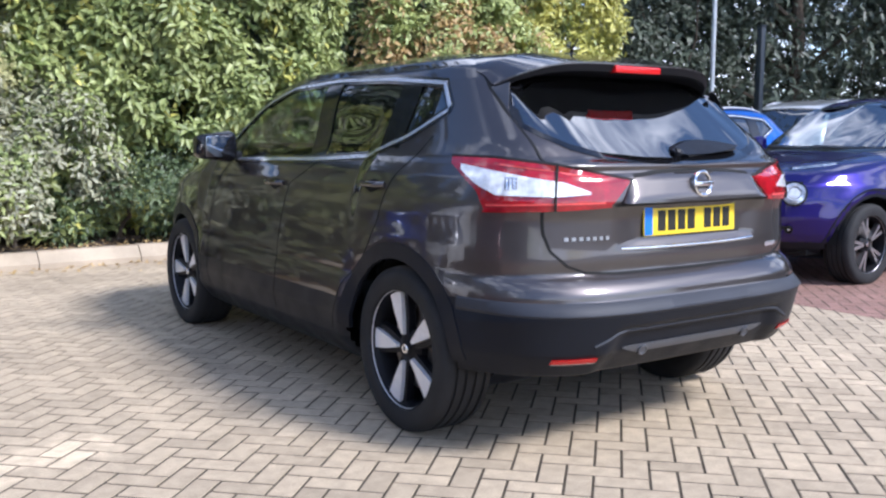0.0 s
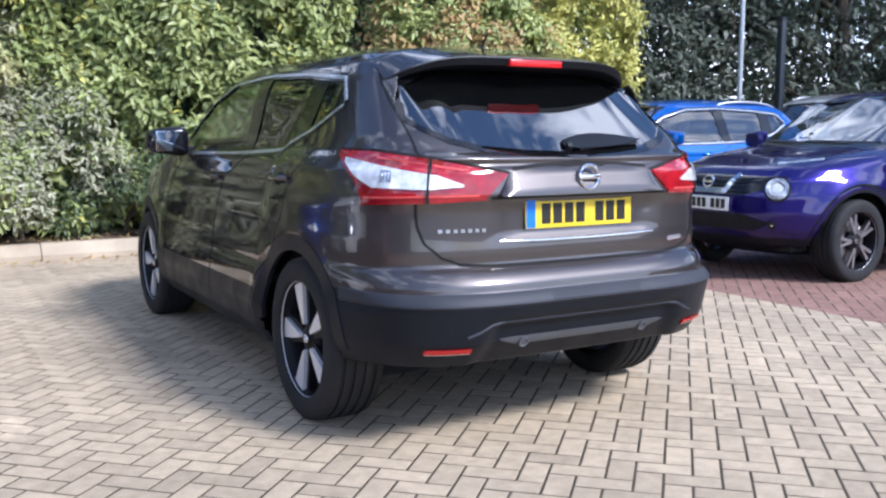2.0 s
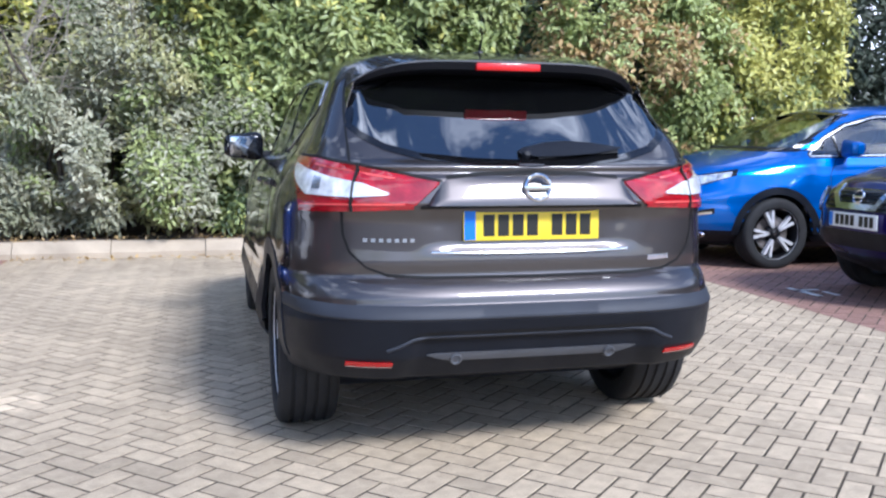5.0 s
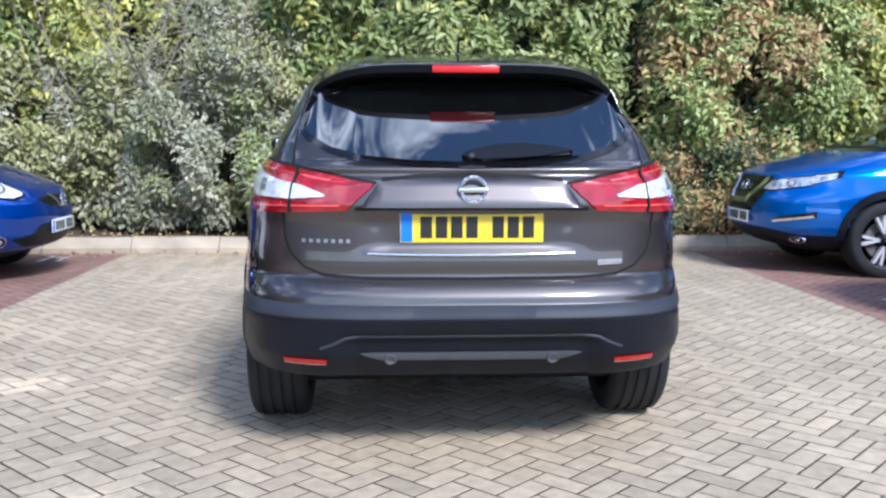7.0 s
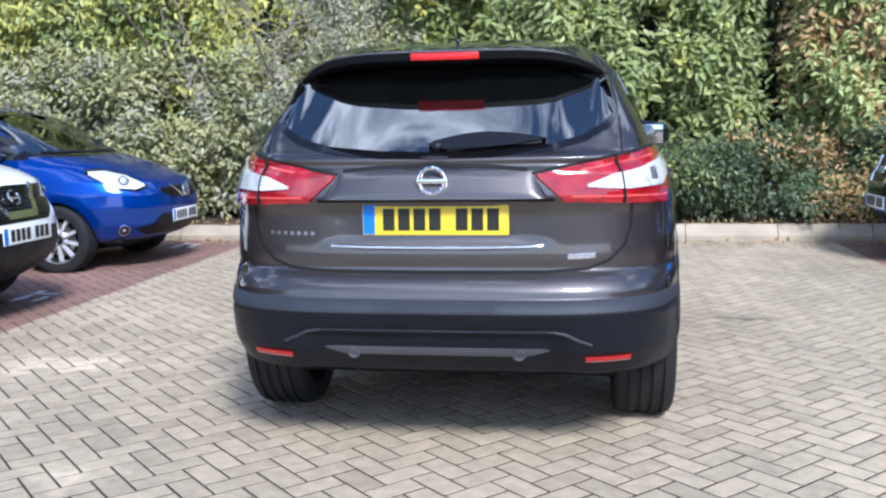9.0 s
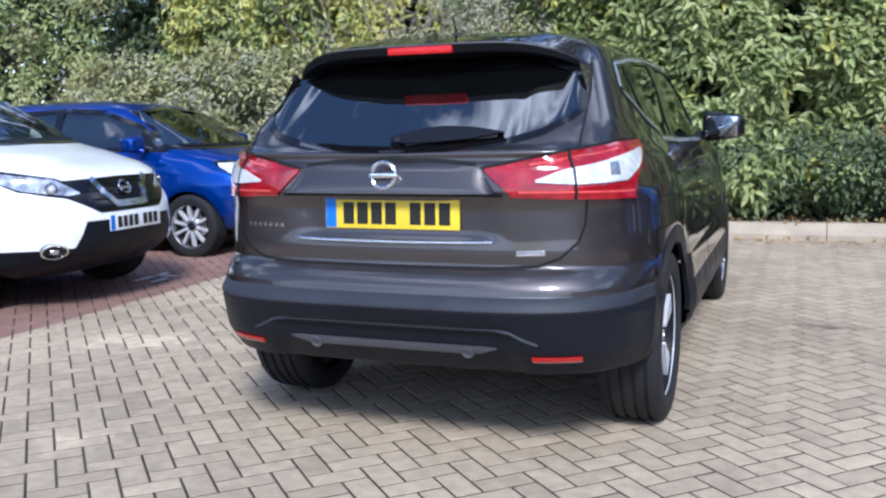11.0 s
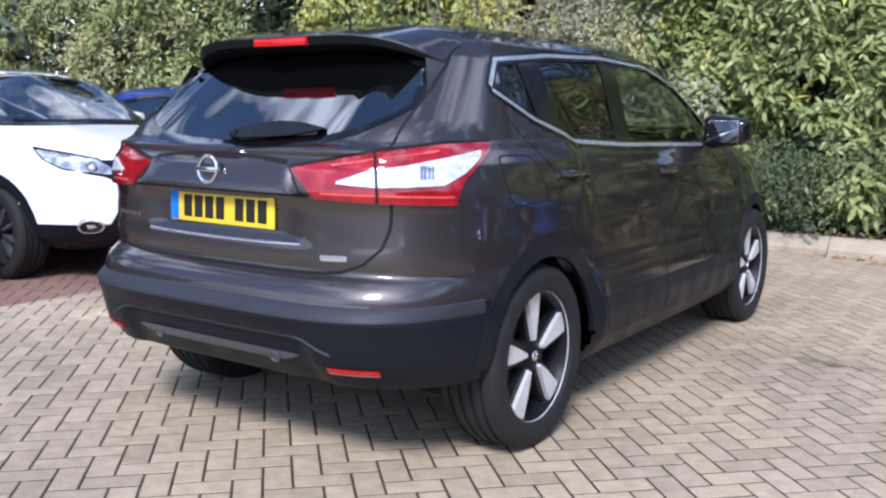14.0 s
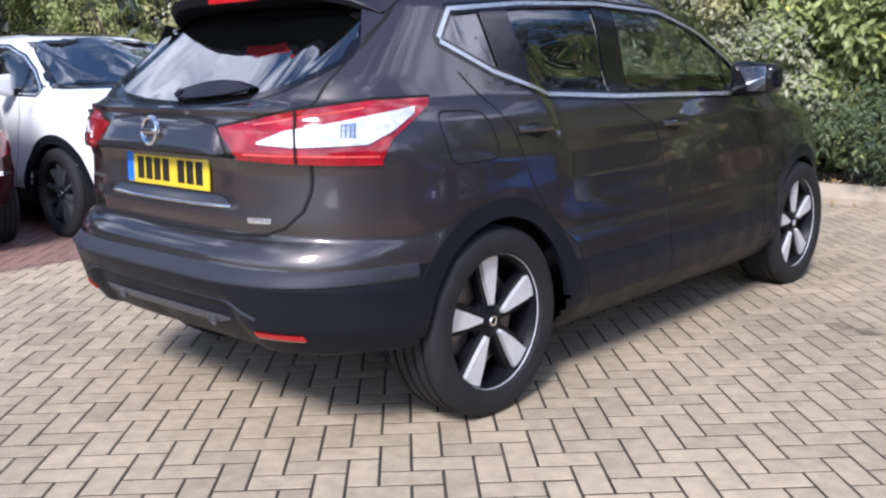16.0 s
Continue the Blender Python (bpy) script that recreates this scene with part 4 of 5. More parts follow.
    for shape, first, last in ((skin, 0, 5), (under, 5, 8)):
        grid = [[shape.verts.new(p) for p in row[first:last + 1]] for row in rows]
        for p, q in zip(grid, grid[1:]):
            for k in range(last - first):
                shape.faces.new((p[k], p[k + 1], q[k + 1], q[k]))
    for end in (rows[0], rows[-1]):
        skin.faces.new([skin.verts.new(p) for p in end])
    for shape in (skin, under):
        bmesh.ops.recalc_face_normals(shape, faces=shape.faces)
    spoiler = part("spoiler", under, SPOILER_BLACK, car, "black roof spoiler")
    part("spoiler_skin", skin, coat, spoiler)
    lamp = boxed((-0.130, -0.446, 1.453), (0.130, -0.41, 1.481), 0.005)
    part("high_brake_lamp", lamp, RED_REFLECTOR, spoiler, "red high-level brake lamp")
    # a fin closes each end of the spoiler down to the glass
    for s in (1, -1):
        fin = bmesh.new()
        for off in (0.0, -0.001):
            fin.verts.new((s * (0.613 + off), -0.262, 1.386))
            fin.verts.new((s * (0.628 + off), -0.388, 1.300))
            fin.verts.new((s * (0.590 + off), -0.345, 1.404))
        v = list(fin.verts)
        fin.faces.new(v[:3])
        fin.faces.new(v[3:])
        for k in range(3):
            j = (k + 1) % 3
            fin.faces.new((v[k], v[j], v[j + 3], v[k + 3]))
        bmesh.ops.recalc_face_normals(fin, faces=fin.faces)
        part("spoiler_fin", fin, coat, spoiler)
    # wiper: a broad cover over the arm and a blade below
    wiper = part("rear_wiper", shell.patch(REAR, [(-0.030, 1.140), (0.03, 1.128), (0.16, 1.132), (0.28, 1.142), (0.385, 1.160)], [(-0.030, 1.146), (0.0, 1.160), (0.09, 1.180), (0.17, 1.187), (0.27, 1.181), (0.385, 1.163)], 28, 5, 0.026, 0.026), BLACK_PLASTIC, car)
    part("wiper_blade", shell.strip(REAR, [(0.04, 1.126), (0.37, 1.150)], 0.012, 0.014, sink=0.016), RUBBER, wiper)
    part("wiper_pivot", disc(shell, REAR, 0.0, 1.132, [(0.0, 0.020), (0.022, 0.017), (0.027, 0.0005)], 18), BLACK_PLASTIC, wiper)
    # aerial: a raked rod on a small foot
    aerial = part("aerial", tube([(0, -0.030, 1.555), (0, -0.050, 1.585), (0, -0.080, 1.622)], 0.0060, 8, 0.6), SATIN_BLACK, car)
    part("aerial_foot", boxed((-0.016, -0.060, 1.530), (0.016, 0.035, 1.566), 0.012, 3), SATIN_BLACK, aerial)
    # fuel flap
    flap = rounded([(-0.255, 1.078), (-0.030, 1.072), (0.005, 0.912), (-0.235, 0.905)], 0.05)
    part("fuel_flap_line", shell.strip(side_view(1), flap, 0.006, 0.0012, True, sink=0.003), GAP_BLACK, car)


def shrunk(line, f):
    """An edge of a headlamp drawn in towards the middle of the lamp."""
    every = f["lamp_lower"] + f["lamp_upper"]
    a, z = sum(p[0] for p in every) / len(every), sum(p[1] for p in every) / len(every)
    return [(a + (p[0] - a) * 0.90, z + (p[1] - z) * 0.80) for p in line]


def front_end(car, shell, f):
    """Grille, lamps, badge, number plate and intakes on the nose of a car."""
    z0, z1, w = f["grille"]
    part("grille", shell.patch(FRONT, [(-w, (z0 + z1) / 2), (-w * 0.6, z0), (w * 0.6, z0), (w, (z0 + z1) / 2)], [(-w, z1 - 0.01), (0, z1), (w, z1 - 0.01)], 30, 6, 0.004, 0.01), GLOSS_BLACK, car)
    for k in range(4):
        z = z0 + (z1 - z0) * (k + 0.7) / 4.4
        part("grille_slat", shell.strip(FRONT, [(-w * 0.62, z), (0, z), (w * 0.62, z)], 0.010, 0.009), DARK_ALLOY, car)
    part("grille_chevron", shell.strip(FRONT, f["chevron"], f["chevron_width"], 0.016, sink=0.02), CHROME, car, "bright grille chevron")
    roundel(car, shell, FRONT, f["badge"], 0.055, 0.022)
    zi0, zi1, wi = f["intake"]
    knee, crown = f.get("intake_shape", (0.8, 0.68))
    part("lower_grille", shell.patch(FRONT, [(-wi, zi0 + 0.06), (-wi * 0.8, zi0), (wi * 0.8, zi0), (wi, zi0 + 0.06)], [(-wi, zi0 + 0.07), (-wi * knee, zi0 + 0.10), (-wi * crown, zi1), (wi * crown, zi1), (wi * knee, zi0 + 0.10), (wi, zi0 + 0.07)], 40, 6, 0.012, 0.016), BLACK_PLASTIC, car)
    z = f["plate"]
    y = shell.on(FRONT, 0.0, z, 0.014).y
    number_plate(car, (0, y, z), (0, 1, 0), PLATE_WHITE, True)
    for s in (1, -1):
        v = front_corner(s)
        lamp = part("headlamp", shell.patch(v, f["lamp_lower"], f["lamp_upper"], 24, 8, 0.006, 0.02), GLOSS_BLACK, car)
        part("lens", shell.patch(v, shrunk(f["lamp_lower"], f), shrunk(f["lamp_upper"], f), 24, 6, 0.010, 0.006), f["lamp_glass"], lamp, "clear headlamp lens")
        a, z, r = f["beam"]
        if r:
            view = FRONT if f.get("round") else v
            at = s * a if f.get("round") else a
            beam = part("beam", disc(shell, view, at, z, [(-0.02, r * 1.05), (0.010, r * 1.05), (0.013, r * 0.98), (0.008, r * 0.93)], 28, 0.006), GLOSS_BLACK, car, "round headlamp in a dark rim")
            part("beam_glass", disc(shell, view, at, z, [(0.004, r * 0.94), (0.014, r * 0.88), (0.020, r * 0.60), (0.016, r * 0.52), (0.010, r * 0.50)], 28, 0.006), HEADLAMP, beam)
            part("beam_bulb", disc(shell, view, at, z, [(0.008, r * 0.5), (0.016, r * 0.44), (0.020, r * 0.2), (0.021, 0.0005)], 20, 0.006), CLEAR_LENS, beam)
        a, z, r = f["fog"]
        fog = part("fog_lamp", disc(shell, FRONT, s * a, z, [(-0.02, r * 1.45), (0.012, r * 1.4), (0.008, r * 1.1), (0.004, r), (0.008, r * 0.6), (0.010, 0.0005)], 22, 0.004, f.get("oval", 1.0)), GLOSS_BLACK, car)
        part("fog_bezel", disc(shell, FRONT, s * a, z, [(0.0, r * 1.52), (0.016, r * 1.46), (0.016, r * 1.28), (0.004, r * 1.24)], 26, 0.004, f.get("oval", 1.0)), f.get("fog_rim", CHROME), fog, "bright fog lamp ring")
        part("fog_bulb", disc(shell, FRONT, s * a, z, [(0.012, r * 0.5), (0.018, r * 0.4), (0.020, 0.0005)], 14, 0.004, f.get("oval", 1.0)), LAMP_SILVER, fog)
        for wiper_x in ((0.02, 0.58) if s > 0 else (-0.60, 0.0),):
            part("wiper", shell.strip(FRONT, [(wiper_x[0], f["cowl"]), (wiper_x[1], f["cowl"] + 0.012)], 0.018, 0.014, sink=0.02), BLACK_PLASTIC, car)


def roof_rails(car, material, half, y0, y1, z, drop=0.05):
    for s in (1, -1):
        pts = [(s * half, y0 + (y1 - y0) * t, z + 0.035 * math.sin(math.pi * t) ** 0.5 - drop * (1 - math.sin(math.pi * t)) ** 2) for t in [k / 14 for k in range(15)]]
        part("roof_rail", tube(pts, 0.016, 8), material, car)

# ---- the car that the walk goes round ----
hero, hero_shell = build_car("crossover_car", pose(0, 0, 0.007), "bronze-grey metallic crossover car parked on buff block paving", CROSSOVER, PAINT_BRONZE, 230, 260, "")
crossover_rear(hero, hero_shell, PAINT_BRONZE)

# ---- cars in the bays on both sides ----
CROSSOVER_FRONT = dict(grille=(0.65, 0.885, 0.50), chevron=[(-0.27, 0.885), (-0.14, 0.70), (0.14, 0.70), (0.27, 0.885)], chevron_width=0.045, badge=0.805, intake=(0.30, 0.600, 0.68), plate=0.575,
                       lamp_lower=[(-2.21, 0.765), (-2.12, 0.755), (-1.80, 0.811), (-1.66, 0.880), (-1.58, 0.955)], lamp_upper=[(-2.21, 0.775), (-2.04, 0.893), (-1.80, 0.935), (-1.58, 0.968)], lamp_glass=HEADLAMP,
                       intake_shape=(0.72, 0.60), beam=(-2.00, 0.825, 0.036), fog=(0.585, 0.418, 0.036), oval=1.7, cowl=1.14)
PALE = dict(CROSSOVER, inset=0.03, wheel=(0.343, 0.243, "multi", SATIN_DARK, DARK_ALLOY), recess=False, dark_roof=True, black=(0.45, 0.43, 0.335))
white_car, shell = build_car("crossover_car", pose(-6.62, 1.54, 0, 0, 0, -90), "white crossover car parked nose out in a red-paved bay", dict(PALE, mirror_cap=PAINT_WHITE), PAINT_WHITE)
front_end(white_car, shell, CROSSOVER_FRONT)
roof_rails(white_car, SATIN_SILVER, 0.545, -0.12, 0.98, 1.515)
blue_car, shell = build_car("crossover_car", pose(6.72, 4.58, 0, 0, 0, 90), "vivid blue crossover car with silver roof rails in a bay", dict(PALE, rows=[(z, back, ahead + 0.085 * (1 - step(z, 0.86, 1.05)), w) for z, back, ahead, w in PALE["rows"]], dark_roof=False, black=(0.45, 0.36, 0.335), wheel=(0.343, 0.243, "twin", ALLOY, DARK_ALLOY), mirror_cap=PAINT_BLUE), PAINT_BLUE)
BLUE_FRONT = dict(CROSSOVER_FRONT, grille=(0.53, 0.88, 0.40), chevron=[(-0.36, 0.875), (-0.17, 0.650), (0.17, 0.650), (0.36, 0.875)], chevron_width=0.050, badge=0.785, plate=0.50, intake=(0.28, 0.40, 0.70), intake_shape=(0.8, 0.68), fog=(0.62, 0.325, 0.022), oval=2.4,
                  lamp_lower=[(-2.30, 0.745), (-2.14, 0.752), (-1.85, 0.800), (-1.60, 0.885)], lamp_upper=[(-2.30, 0.775), (-2.22, 0.845), (-1.90, 0.890), (-1.60, 0.945)])
front_end(blue_car, shell, BLUE_FRONT)
for s in (1, -1):
    v = front_corner(s)
    slot = part("bumper_slot", shell.patch(v, [(-2.12, 0.475), (-1.76, 0.525)], [(-2.12, 0.515), (-1.76, 0.580)], 14, 3, 0.004, 0.01), GLOSS_BLACK, blue_car)
    part("slot_blade", shell.strip(v, [(-2.14, 0.482), (-1.78, 0.536)], 0.020, 0.012), CHROME, slot, "bright blade in the bumper slot")
roof_rails(blue_car, SATIN_SILVER, 0.545, -0.12, 0.98, 1.515)

COMPACT = dict(CROSSOVER, mirror_cap=PAINT_PURPLE, wheelbase=2.53, half=0.875, black=(0.50, 0.37, 0.36), bright=None, wheel=(0.338, 0.235, "twin", SATIN_SILVER, DARK_ALLOY), arch=0.40, flare=0.035, haunch=0.045, trim=0.07, recess=False, belt=1.06,
    rows=[(0.20, -0.40, 2.95, 0.72), (0.30, -0.66, 3.22, 0.82), (0.42, -0.74, 3.34, 0.85), (0.55, -0.76, 3.38, 0.865), (0.70, -0.75, 3.37, 0.87), (0.82, -0.73, 3.31, 0.865), (0.92, -0.70, 3.16, 0.85),
          (1.00, -0.68, 2.84, 0.835), (1.05, -0.66, 2.48, 0.82), (1.08, -0.64, 2.24, 0.80), (1.12, -0.61, 2.12, 0.77), (1.30, -0.48, 1.74, 0.69), (1.42, -0.36, 1.50, 0.64), (1.50, -0.25, 1.32, 0.59),
          (1.55, -0.08, 1.18, 0.52), (1.585, 0.15, 1.00, 0.40), (1.602, 0.35, 0.82, 0.22), (1.606, 0.48, 0.66, 0.02)],
    side_lower=[(0.05, 1.25), (0.35, 1.14), (0.9, 1.09), (1.85, 1.07)], side_upper=[(0.05, 1.265), (0.18, 1.36), (0.5, 1.44), (0.95, 1.47), (1.3, 1.43), (1.62, 1.32), (1.88, 1.08)],
    panes=[(0.06, 0.82), (0.82, 1.84)], pillars=[((0.78, 1.09), (0.86, 1.455), 0.11)],
    screen_lower=[(-0.70, 1.095), (0, 1.105), (0.70, 1.095)], screen_upper=[(-0.70, 1.11), (-0.53, 1.48), (0, 1.54), (0.53, 1.48), (0.70, 1.11)],
    shuts=[[(0.75, 1.08), (0.95, 0.95), (1.0, 0.7), (0.98, 0.37)], [(1.86, 1.05), (1.95, 0.85), (1.96, 0.6), (1.92, 0.37)]], handles=[(1.08, 0.95)], mirror=(0.94, 1.70, 1.13))
COMPACT_FRONT = dict(grille=(0.70, 0.86, 0.60), chevron=[(-0.25, 0.87), (-0.20, 0.73), (0.20, 0.73), (0.36, 0.87)], chevron_width=0.045, badge=0.80, intake=(0.42, 0.55, 0.55), plate=0.625,
                     lamp_lower=[(-1.85, 0.935), (-1.45, 0.985)], lamp_upper=[(-1.85, 0.955), (-1.45, 1.005)], lamp_glass=HEADLAMP, beam=(0.58, 0.755, 0.098), round=True, fog_rim=GLOSS_BLACK, fog=(0.56, 0.47, 0.022), cowl=1.115)
purple_car, shell = build_car("compact_crossover", pose(6.87, 1.93, 0, 0, 0, 90), "deep purple compact crossover with black plastic arches in a bay", COMPACT, PAINT_PURPLE)
front_end(purple_car, shell, COMPACT_FRONT)

HATCH = dict(COMPACT, mirror_cap=PAINT_NAVY, wheelbase=2.45, half=0.825, black=(0.30, 0.27, 0.26), wheel=(0.300, 0.205, "multi", ALLOY, SATIN_SILVER), tyre=0.185, arch=0.335, flare=0.020, haunch=0.02, trim=0.03, dark_arch=False,
    rows=[(0.18, -0.35, 2.85, 0.68), (0.28, -0.54, 3.17, 0.77), (0.40, -0.60, 3.26, 0.805), (0.55, -0.61, 3.29, 0.82), (0.68, -0.60, 3.27, 0.822), (0.78, -0.585, 3.18, 0.815), (0.86, -0.57, 3.00, 0.80),
          (0.93, -0.555, 2.82, 0.785), (0.98, -0.54, 2.64, 0.77), (1.01, -0.52, 2.53, 0.755), (1.05, -0.49, 2.43, 0.735), (1.22, -0.40, 2.07, 0.66), (1.36, -0.32, 1.77, 0.60), (1.42, -0.24, 1.60, 0.555),
          (1.46, -0.1, 1.44, 0.48), (1.49, 0.12, 1.22, 0.36), (1.503, 0.32, 0.98, 0.18), (1.506, 0.46, 0.72, 0.02)],
    belt=1.0, side_lower=[(-0.12, 1.10), (0.25, 1.05), (0.9, 1.02), (2.16, 1.00)], side_upper=[(-0.12, 1.14), (0.05, 1.32), (0.4, 1.385), (0.9, 1.405), (1.35, 1.375), (1.78, 1.24), (2.16, 1.01)],
    panes=[(-0.11, 0.80), (0.80, 2.15)], pillars=[((0.78, 1.02), (0.82, 1.40), 0.09)], rear_lower=[(-0.55, 1.03), (0, 1.02), (0.55, 1.03)], rear_upper=[(-0.55, 1.05), (-0.46, 1.34), (0, 1.38), (0.46, 1.34), (0.55, 1.05)],
    screen_lower=[(-0.66, 1.02), (0, 1.03), (0.66, 1.02)], screen_upper=[(-0.66, 1.04), (-0.50, 1.385), (0, 1.425), (0.50, 1.385), (0.66, 1.04)],
    shuts=[[(0.78, 1.02), (0.80, 0.7), (0.78, 0.28)], [(1.90, 0.98), (1.95, 0.7), (1.90, 0.28)]], handles=[(0.15, 0.87), (0.98, 0.86)], mirror=(0.88, 1.92, 1.06))
HATCH_FRONT = dict(grille=(0.62, 0.72, 0.36), chevron=[(-0.20, 0.735), (-0.08, 0.63), (0.08, 0.63), (0.20, 0.735)], chevron_width=0.030, badge=0.675, intake=(0.30, 0.48, 0.56), plate=0.455,
                   lamp_lower=[(-1.90, 0.725), (-1.80, 0.690), (-1.58, 0.720), (-1.42, 0.860)], lamp_upper=[(-1.90, 0.745), (-1.76, 0.845), (-1.58, 0.900), (-1.42, 0.895)], lamp_glass=CLEAR_LENS, beam=(-1.70, 0.785, 0.045), fog=(0.62, 0.36, 0.035), cowl=1.04)
navy_car, shell = build_car("hatchback_car", pose(-6.44, 4.22, 0, 0, 0, -90), "mid-blue small hatchback parked nose out beside the hedge", HATCH, PAINT_NAVY)
front_end(navy_car, shell, HATCH_FRONT)

# ---- ground ----
AISLE, KERB_Y, KERB_H = 3.02, 5.73, 0.16
ground = tagged(part("ground", mesh_of("ground", [(-400, -400, -0.075), (400, -400, -0.075), (400, 400, -0.075), (-400, 400, -0.075)], [(0, 1, 2, 3)]), TARMAC, None), "dark tarmac reaching to the horizon", "ground", "", "structure")
bed = part("paving_bed", mesh_of("bed", [(-9.4, -9.5, -0.0016), (9.4, -9.5, -0.0016), (9.4, KERB_Y, -0.0016), (-9.4, KERB_Y, -0.0016)], [(0, 1, 2, 3)]), JOINT, None)
tagged(bed, "dark sandy joints under the block paving", "paving", "", "structure")


def clipped(poly, axis, limit, keep_above):
    out = []
    for p, q in zip(poly, poly[1:] + poly[:1]):
        a, b = (p[axis] - limit) * keep_above, (q[axis] - limit) * keep_above
        if a >= 0:
            out.append(p)
        if (a >= 0) != (b >= 0):
            t = a / (a - b)
            out.append((p[0] + (q[0] - p[0]) * t, p[1] + (q[1] - p[1]) * t))
    return out


def herringbone(x0, x1, y0, y1):
    """The pavers of a 90 degree herringbone laid at 45 degrees, cut to a rectangle: (centre, outline)."""
    u, joint, c = 0.0988, 0.0049, math.sqrt(0.5)
    reach = int((max(abs(x0), abs(x1)) + max(abs(y0), abs(y1))) / u)
    for k in range(-reach, reach):
        for n in range(-reach // 2, reach // 2):
            ox, oy = k + 2 * n - 5.97, k - 2 * n - 6.83
            wx, wy = c * (ox - oy) * u, c * (ox + oy) * u
            if not (x0 - 0.5 < wx < x1 + 0.5 and y0 - 0.5 < wy < y1 + 0.5):
                continue
            for lo, hi in (((0, -1), (2, 0)), ((2, -2), (3, 0))):
                a0, b0, a1, b1 = (ox + lo[0]) * u + joint, (oy + lo[1]) * u + joint, (ox + hi[0]) * u - joint, (oy + hi[1]) * u - joint
                poly = [(c * (a - b), c * (a + b)) for a, b in ((a0, b0), (a1, b0), (a1, b1), (a0, b1))]
                cx, cy = sum(p[0] for p in poly) / 4, sum(p[1] for p in poly) / 4
                if not all(x0 <= p[0] <= x1 and y0 <= p[1] <= y1 for p in poly):
                    for axis, limit, above in ((0, x0, 1), (0, x1, -1), (1, y0, 1), (1, y1, -1)):
                        poly = clipped(poly, axis, limit, above) if poly else poly
                if len(poly) >= 3:
                    yield (cx, cy), poly


def paver_shape(poly, rise=0.0, tilt=(0.0, 0.0), base=-0.022):
    """One block: sides, a worn edge and a top."""
    cx, cy = sum(p[0] for p in poly) / len(poly), sum(p[1] for p in poly) / len(poly)
    n, verts = len(poly), []
    for inset, z in ((0.0, base), (0.0, -0.0013), (0.0034, 0.0)):
        for x, y in poly:
            d = math.hypot(x - cx, y - cy) or 1
            f = 1 - inset * 1.3 / d
            px, py = cx + (x - cx) * f, cy + (y - cy) * f
            verts.append((px, py, z + (rise + tilt[0] * (px - cx) + tilt[1] * (py - cy) if z > base else 0)))
    faces = [tuple(range(2 * n, 3 * n))]
    for r in (0, 1):
        faces += [(r * n + i, r * n + (i + 1) % n, (r + 1) * n + (i + 1) % n, (r + 1) * n + i) for i in range(n)]
    return verts, faces


def paving(name, x0, x1, y0, y1, material, label, singles=None):
    rng = random.Random(7)
    verts, faces, alone = [], [], []
    for (cx, cy), poly in herringbone(x0, x1, y0, y1):
        v, f = paver_shape(poly, rng.uniform(-0.0002, 0.0010), (rng.uniform(-0.006, 0.006), rng.uniform(-0.006, 0.006)))
        if singles and len(alone) < 300 and singles(cx, cy):
            alone.append((v, f))
            continue
        base = len(verts)
        verts += v
        faces += [tuple(i + base for i in g) for g in f]
    ob = tagged(part(name, mesh_of(name, verts, faces, False), material, None), label, "paving", "", "structure")
    return ob, alone


aisle, lone_pavers = paving("paving_aisle", -AISLE, AISLE, -7.5, KERB_Y, BUFF, "buff concrete block paving laid in herringbone", lambda x, y: -1.6 < x < 1.9 and -2.75 < y < -1.05)
paving("paving_bays_west", -9.3, -AISLE, -7.5, KERB_Y, RED_PAVER, "worn red block paving of the parking bays")
paving("paving_bays_east", AISLE, 9.3, -7.5, KERB_Y, RED_PAVER, "worn red block paving of the parking bays")

# kerb: short concrete units with a channel at their foot, and the soil bed behind
x = -9.4
rng = random.Random(3)
while x < 14:
    top = KERB_H + rng.uniform(-0.004, 0.004)
    bm = prism([(KERB_Y, -0.06), (KERB_Y, 0.055), (KERB_Y + 0.012, 0.068), (KERB_Y + 0.075, top - 0.016), (KERB_Y + 0.095, top), (KERB_Y + 0.20, top), (KERB_Y + 0.20, -0.06)], x + 0.004, x + 0.911)
    tagged(part("kerb_stone", bm, KERB, None), "pale sandy concrete kerb unit along the hedge", "kerb", "kerb along the hedge", "structure")
    x += 0.915
soil = bmesh.new()
nx, ny = 90, 14
grid = [[soil.verts.new((-16 + 34 * i / nx, KERB_Y + 0.15 + 5.0 * j / ny, KERB_H - 0.02 + 0.10 * (j / ny) + 0.05 * noise.noise((i * 0.5, j * 0.5, 0)) * (j > 0))) for j in range(ny + 1)] for i in range(nx + 1)]
for i in range(nx):
    for j in range(ny):
        soil.faces.new((grid[i][j], grid[i + 1][j], grid[i + 1][j + 1], grid[i][j + 1]))
tagged(part("soil_bed", soil, SOIL, None), "dark soil and leaf litter under the hedge", "soil", "", "structure")

# worn white bay marks, too worn to read
for mx, my, turn in ((3.56, 2.46, 0), (-3.53, 2.36, 0), (-3.64, 5.30, 0)):
    marks = thing("bay_mark", pose(mx, my, 0.0035, 0, 0, turn), "worn white painted bay mark on red paving", "road marking", "bay marks", "structure")
    for lo, hi in (((-0.10, -0.20), (-0.04, 0.02)), ((-0.10, 0.06), (0.12, 0.10)), ((0.08, -0.20), (0.12, -0.02)), ((-0.10, 0.06), (-0.05, 0.20))):
        part("painted_bar", boxed((*lo, -0.001), (*hi, 0.0015)), ROAD_WHITE, marks)
# the single blocks under the walk's start of the tail
for v, f in lone_pavers:
    part("paver", mesh_of("paver", v, f, False), BUFF_EACH, aisle)

